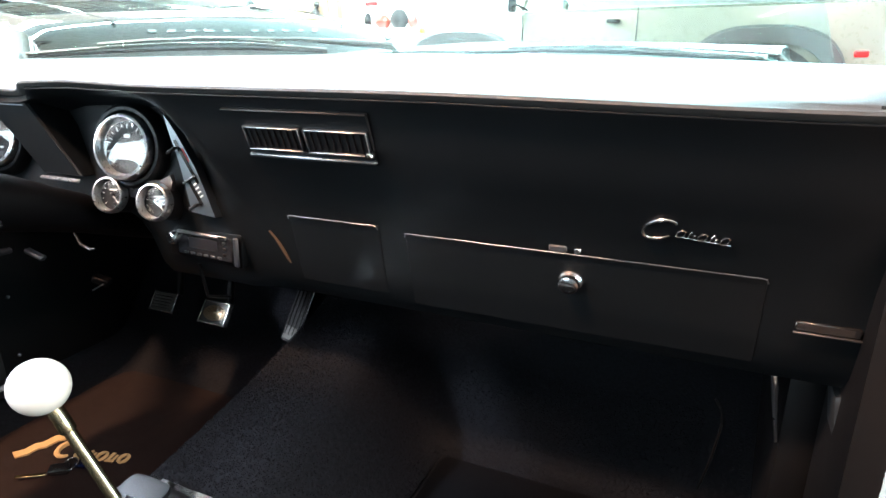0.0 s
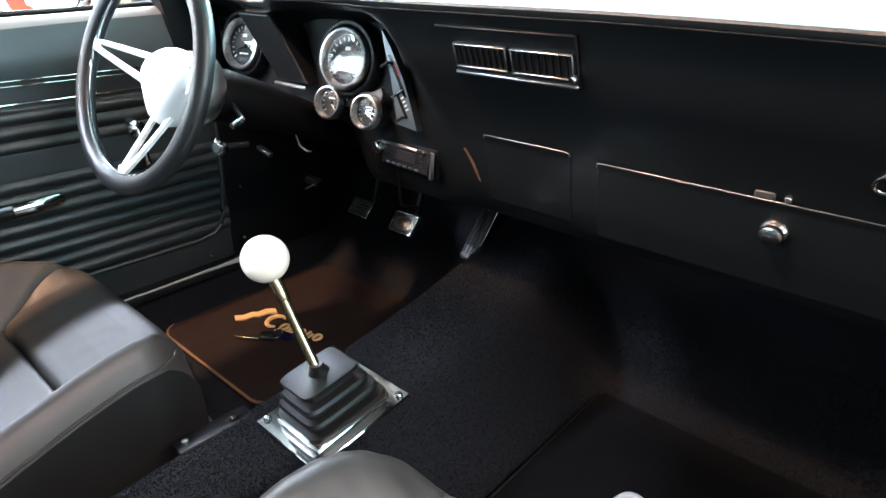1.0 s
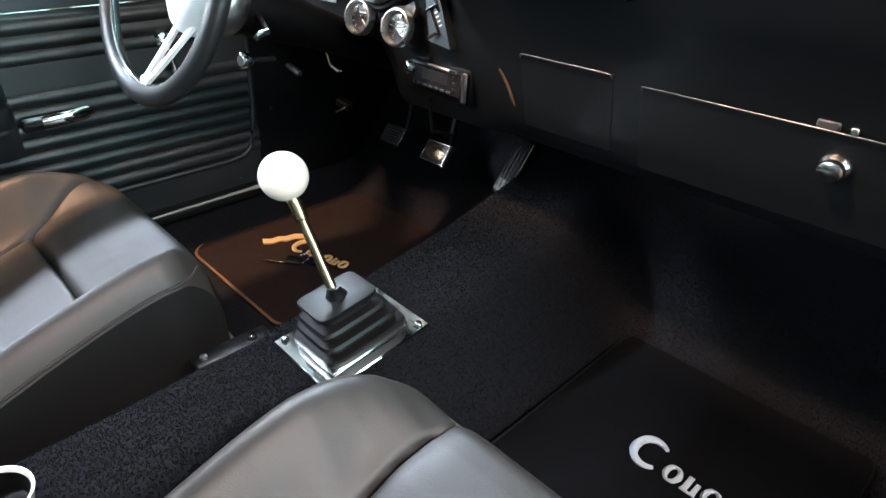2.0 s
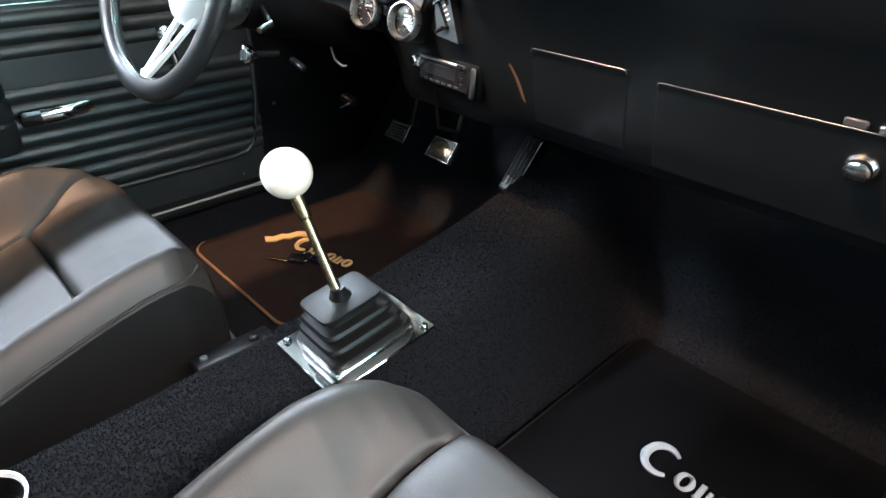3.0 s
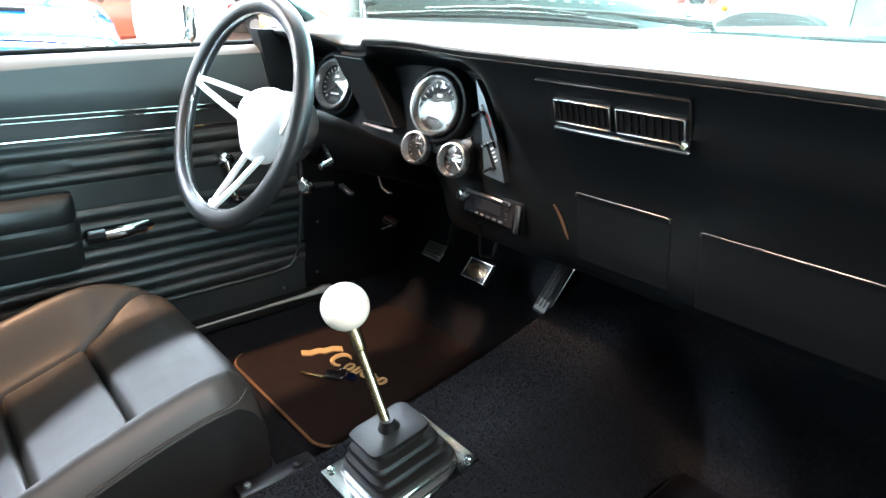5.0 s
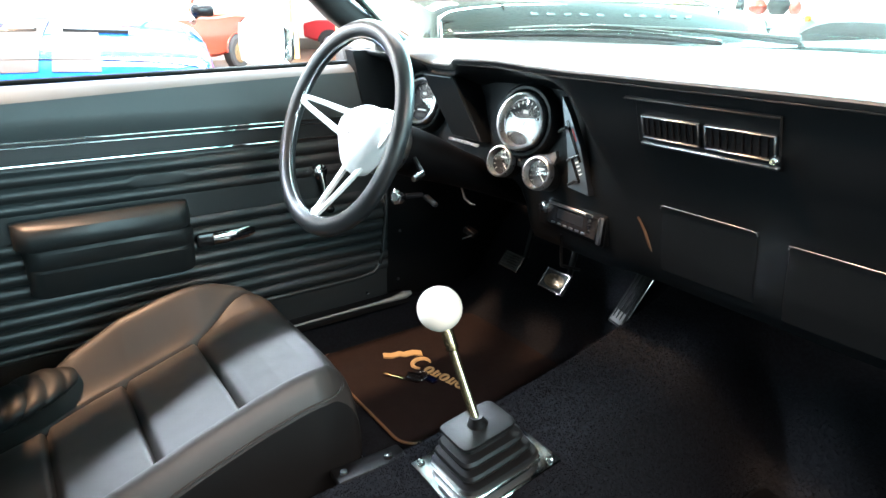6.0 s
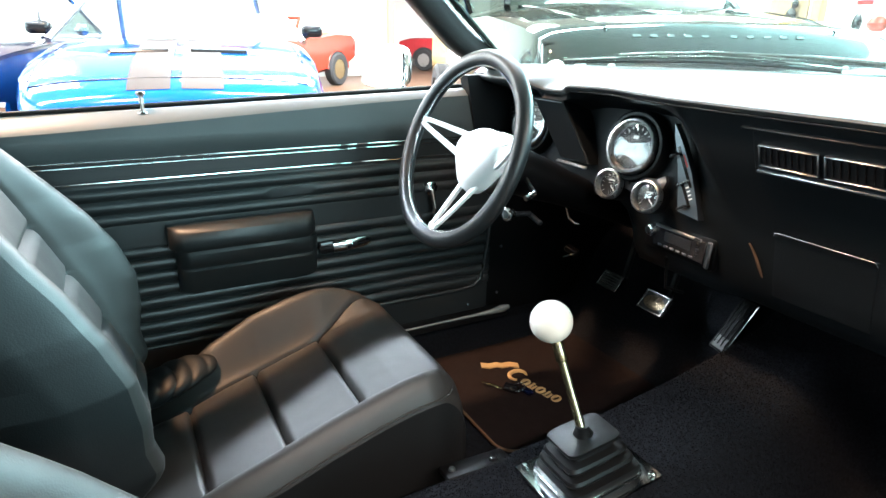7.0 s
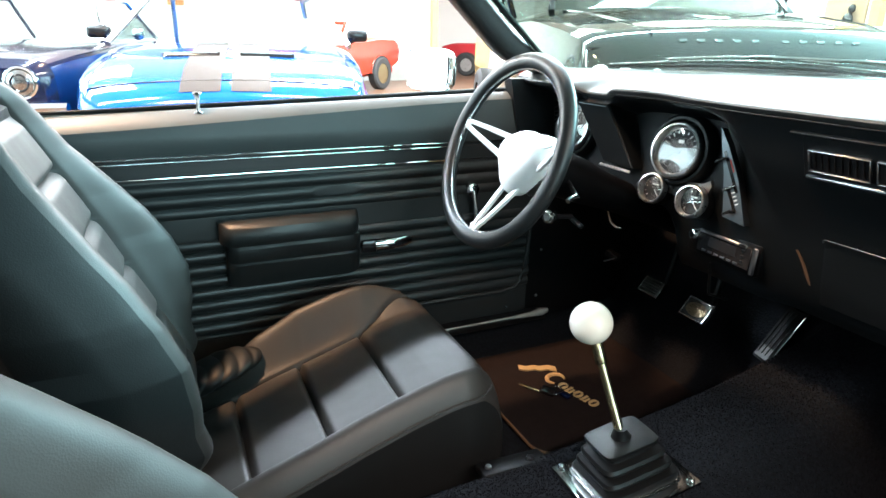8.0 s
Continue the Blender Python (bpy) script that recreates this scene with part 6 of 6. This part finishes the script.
def red_convertible():
    st = [(0.0, 0.74, 0.42, 0.78, 0.80), (0.35, 0.82, 0.34, 0.88, 0.90), (1.4, 0.84, 0.32, 0.93, 0.95), (3.0, 0.84, 0.32, 0.94, 0.94), (4.0, 0.83, 0.36, 0.92, 0.94), (4.35, 0.78, 0.45, 0.84, 0.86)]
    ang = 40.0
    near = Vector((-17.6, 7.6, 0))
    h = Vector((math.cos(radians(ang)), math.sin(radians(ang)), 0))
    nose = near + h * 3.6 + Vector((0.3, 0.9, 0))
    root, P, body = vehicle("red_convertible", "dark red classic convertible with a white sill", (nose.x, nose.y), radians(ang), st, RED_PAINT)
    part("windshield_frame", tube([P(1.4, -0.68, 0.95), P(1.75, -0.58, 1.26), P(1.75, 0.58, 1.26), P(1.4, 0.68, 0.95)], 0.03, 8), CHROME, root, "chrome windshield frame")
    part("windshield", ([P(1.4, -0.68, 0.95), P(1.4, 0.68, 0.95), P(1.75, 0.58, 1.26), P(1.75, -0.58, 1.26)], [(0, 1, 2, 3)]), CAR_GLASS, root)
    for q in (-0.32, 0.32):
        part("seat_back", rbox((0.14, 0.5, 0.3), 0.05, 3, P(2.6, q, 0.90), pose(0, 0, 0, 0, -12, ang)), GLOSS_BLACK, root, "dark seat back")
    for sg in (-1, 1):
        part("sill", rbox((2.6, 0.05, 0.09), 0.02, 2, P(2.3, sg * 0.83, 0.34), pose(0, 0, 0, 0, 0, ang)), WHITE_PAINT, root, "white sill")
        for b in (0.8, 3.5):
            wheel(root, P(b, sg * 0.78, 0.31), 0.31, 0.19, ang)
            well = [P(b + 0.38 * math.cos(a), sg * 0.845, 0.34 + 0.34 * math.sin(a)) for a in [math.pi * k / 14 for k in range(15)]]
            part("wheel_well", loft([well, [p + (P(0, -sg * 0.02, 0) - P(0, 0, 0)) for p in well]]), TYRE, root, "dark wheel well", smooth=False)


red_convertible()


def big_suv():
    """Dark off-road wagon facing the car, seen through the windshield."""
    st = [(0.0, 0.86, 0.40, 0.90, 0.94), (0.04, 0.92, 0.36, 0.99, 1.015), (0.09, 0.95, 0.35, 1.04, 1.06), (0.13, 0.965, 0.34, 1.065, 1.105), (0.20, 0.975, 0.34, 1.085, 1.13), (0.45, 0.99, 0.32, 1.12, 1.18), (0.9, 1.0, 0.32, 1.16, 1.245), (1.3, 1.0, 0.32, 1.19, 1.275), (1.5, 1.0, 0.32, 1.19, 1.25), (4.6, 0.99, 0.35, 1.19, 1.19), (4.95, 0.93, 0.45, 1.10, 1.12)]
    x, y, _ = eye_point(-38.0, 3.40)
    hd = towards(-69)
    ang = math.degrees(hd)
    root, P, body = vehicle("dark_suv", "dark glossy off-road wagon with raised chrome bars on its hood", (x, y), hd, st, SUV_PAINT, "suv")
    greenhouse(root, P, ((1.38, 0.82, 1.24), (2.05, 0.66, 1.78), (4.2, 0.66, 1.76), (4.75, 0.74, 1.2)), SUV_PAINT, GLOSS_BLACK)
    for k in range(10):
        q = -0.46 + 0.088 * k + (0.06 if k >= 5 else 0)
        part("hood_bar", rbox((0.004, 0.036, 0.016), 0.002, 1, P(0.088, q, 1.062), pose(0, 0, 0, 0, -35, ang)), DULL_CHROME, root)
    for sg in (-1, 1):
        hl = part("headlight", loft([[P(0.03 + 0.09 * max(0, q) ** 1.5 + d, sg * (0.70 + 0.20 * q), 0.905 + dz) for q in [k / 4 - 1 for k in range(9)]] for d, dz in ((0.05, -0.075), (0.0, -0.05), (0.005, 0.03), (0.05, 0.07))], False, False), CHROME, root, "clear wide headlight")
        for q in (-0.10, 0.05, 0.16):
            part("lamp", sphere(0.05, P(0.04, sg * (0.70 + q), 0.90), 16, 10), WHITE_PAINT, hl)
        part("shut_line", tube([P(b, sg * w, z) for b, w, z in ((0.12, 0.60, 1.092), (0.4, 0.66, 1.152), (0.9, 0.72, 1.208), (1.3, 0.76, 1.235))], 0.006, 6), GLOSS_BLACK, root, "hood crease")
        part("side_mirror", merge(rbox((0.10, 0.20, 0.16), 0.04, 3, P(1.85, sg * 1.12, 1.48), pose(0, 0, 0, 0, 0, ang)), tube([P(1.9, sg * 0.98, 1.2), P(1.86, sg * 1.06, 1.42)], 0.022, 8)), GLOSS_BLACK, root, "large door mirror")
        wheel(root, P(0.95, sg * 0.9, 0.38), 0.38, 0.27, ang)
        wheel(root, P(3.9, sg * 0.9, 0.38), 0.38, 0.27, ang)
    part("grille", rbox((0.04, 1.0, 0.18), 0.02, 2, P(0.01, 0, 0.85), pose(0, 0, 0, 0, 0, ang)), GLOSS_BLACK, root, "dark grille")
    part("hood_edge", tube([P(0.055 + 0.03 * abs(q) ** 2, 0.92 * q, 1.018) for q in [k / 8 - 1 for k in range(17)]], 0.008, 6), GLOSS_BLACK, root, "hood edge gap")
    return root


big_suv()


def sage_off_roader():
    """Boxy sage green off-roader seen side-on."""
    D = 5.55
    st = [(0.0, 0.80, 0.45, 0.98, 1.0), (0.05, 0.84, 0.42, 1.12, 1.14), (0.9, 0.86, 0.40, 1.20, 1.22), (1.2, 0.88, 0.38, 1.24, 1.26), (4.05, 0.88, 0.40, 1.26, 1.27), (4.13, 0.84, 0.45, 1.24, 1.25)]
    root, P, body = vehicle("sage_off_roader", "boxy sage green off-roader with dark wheel arch flares", (-2.36, D + 0.88), math.pi, st, SAGE_PAINT, "off-roader")
    greenhouse(root, P, ((1.15, 0.80, 1.26), (1.4, 0.74, 1.92), (3.95, 0.74, 1.94), (4.09, 0.82, 1.26)), SAGE_PAINT, SAGE_PAINT)
    near = 1 if P(0, 1, 0).y < P(0, -1, 0).y else -1
    for sg in (near, -near):
        for b in (0.56, 3.24):
            wheel(root, P(b, sg * 0.80, 0.39), 0.39, 0.25, 0)
            well = [P(b + 0.50 * math.cos(a), sg * 0.888, 0.42 + 0.52 * math.sin(a)) for a in [math.pi * k / 16 for k in range(17)]]
            part("wheel_well", loft([well, [p + (P(0, -sg * 0.02, 0) - P(0, 0, 0)) for p in well]]), TYRE, root, "dark wheel well", smooth=False)
            fl = []
            for k in range(17):
                a = math.pi * k / 16
                c, s = math.cos(a), math.sin(a)
                c = math.copysign(abs(c) ** 0.7, c)
                s = s ** 0.7
                fl.append([P(b + r * c, sg * o, 0.42 + r * 1.05 * s) for r, o in ((0.50, 0.88), (0.50, 0.95), (0.54, 0.96), (0.62, 0.95), (0.64, 0.88))])
            part("arch_flare", loft(fl), ARCH_GREY, root, "dark plastic arch flare")
        part("door_seam", rbox((0.008, 0.006, 0.8), 0, 1, P(2.22, sg * 0.882, 0.86)), GLOSS_BLACK, root)
        part("door_seam", rbox((0.008, 0.006, 0.8), 0, 1, P(1.18, sg * 0.880, 0.86)), GLOSS_BLACK, root)
        dh = part("door_handle", rbox((0.12, 0.05, 0.035), 0.01, 2, P(2.02, sg * 0.90, 1.14)), GLOSS_BLACK, root, "black door handle")
        part("indicator", rbox((0.05, 0.03, 0.05), 0.01, 1, P(0.12, sg * 0.862, 1.09)), AMBER, root, "amber indicator")
        part("reflector", rbox((0.10, 0.02, 0.05), 0.01, 1, P(3.93, sg * 0.888, 0.86)), TAIL_RED, root, "red side reflector")
        part("tail_lamp", rbox((0.05, 0.06, 0.10), 0.01, 1, P(4.15, sg * 0.80, 0.88)), TAIL_RED, root, "red tail lamp")
        part("side_mirror", merge(tube([P(1.22, sg * 0.86, 1.25), P(1.15, sg * 1.02, 1.30)], 0.012, 8), rbox((0.05, 0.14, 0.20), 0.02, 2, P(1.13, sg * 1.05, 1.33))), GLOSS_BLACK, root, "black door mirror")
    part("bumper", rbox((0.12, 1.7, 0.14), 0.02, 1, P(-0.08, 0, 0.55)), GLOSS_BLACK, root, "black front bumper")
    return root


sage_off_roader()


# ---- showroom furnishing ----
def post(name, label, az, d, w):
    x, y, _ = eye_point(az, d)
    ob = shape(name, rbox((w, w, 4.55), 0.01, 1, (x, y, 2.29)), YELLOW_WOOD, None, label)
    tagged(ob, category="post", kind="structure")


post("wooden_post", "yellow varnished wooden post by the wall", -66.9, 16.7, 0.16)
post("wooden_post", "yellow varnished wooden post beside the brown board", -32.6, 11.6, 0.16)


def board():
    x, y, _ = eye_point(-34.6, 11.9)
    root = thing("brown_board", "brown wooden display board with a dark sculpture shape", "board", (x, y, 0))
    part("panel", rbox((0.66, 0.06, 2.4), 0.01, 1, (x, y, 1.20), pose(0, 0, 0, 0, 0, 0)), BROWN_BOARD, root)
    part("ornament", merge(sphere(0.10, (x + 0.12, y - 0.10, 1.42), 12, 8, (0.9, 0.5, 1.1)), sphere(0.07, (x + 0.16, y - 0.10, 1.58), 12, 8, (0.8, 0.6, 1.0)), rbox((0.22, 0.08, 0.06), 0.02, 1, (x + 0.10, y - 0.10, 1.30))), GLOSS_BLACK, root, "dark ornament")


board()


def shelf():
    x, y, _ = eye_point(-28.0, 11.5)
    root = thing("display_shelf", "white display shelf along the wall", "shelf", (x, y, 0))
    part("top", rbox((1.5, 0.45, 0.05), 0.01, 1, (x, y, 1.155)), WHITE_PAINT, root)
    part("front", rbox((1.46, 0.04, 1.12), 0.01, 1, (x, y - 0.18, 0.57)), WHITE_PAINT, root)
    part("side", rbox((0.04, 0.40, 1.12), 0.01, 1, (x - 0.72, y, 0.57)), WHITE_PAINT, root)
    part("side", rbox((0.04, 0.40, 1.12), 0.01, 1, (x + 0.72, y, 0.57)), WHITE_PAINT, root)
    for nm, lab, cat, dx, r, h, m in (("jar", "dark glass jar on the shelf", "jar", -0.46, 0.07, 0.26, GLOSS_BLACK), ("pumpkin_bowl", "round orange bowl on the shelf", "bowl", -0.16, 0.14, 0.22, ORANGE_PAINT), ("mantel_clock", "dark round ornament on the shelf", "ornament", 0.16, 0.16, 0.30, TYRE), ("small_vase", "small orange vase on the shelf", "vase", 0.42, 0.09, 0.20, ORANGE_PAINT)):
        t = shape(nm, lathe([(0, 0), (r * 0.6, 0), (r * 0.95, h * 0.3), (r, h * 0.55), (r * 0.7, h * 0.85), (r * 0.4, h), (0, h)], 24, pose(x + dx, y, 1.181)), m, None, lab)
        tagged(t, category=cat)
    sx, sy, _ = eye_point(-36.5, 12.0)
    sign = thing("wall_sign", "faded white sign with red marks on the wall", "sign", (sx, 11.95, 1.6))
    part("sheet", rbox((0.5, 0.02, 0.7), 0.004, 1, (sx, 11.985, 1.75)), WHITE_PAINT, sign)
    part("red_bar", rbox((0.30, 0.02, 0.08), 0, 1, (sx, 11.975, 1.72)), TAIL_RED, sign)
    part("red_bar", rbox((0.22, 0.02, 0.06), 0, 1, (sx, 11.975, 1.85)), TAIL_RED, sign)
    fx, fy, _ = eye_point(-88.0, 14.2)
    fl = thing("yellow_pennant", "small yellow pennant on the wall", "pennant", (-14.95, fy, 2.0))
    part("cloth", rbox((0.02, 0.34, 0.42), 0.004, 1, (-14.985, fy, 1.86)), AMBER, fl)


shelf()
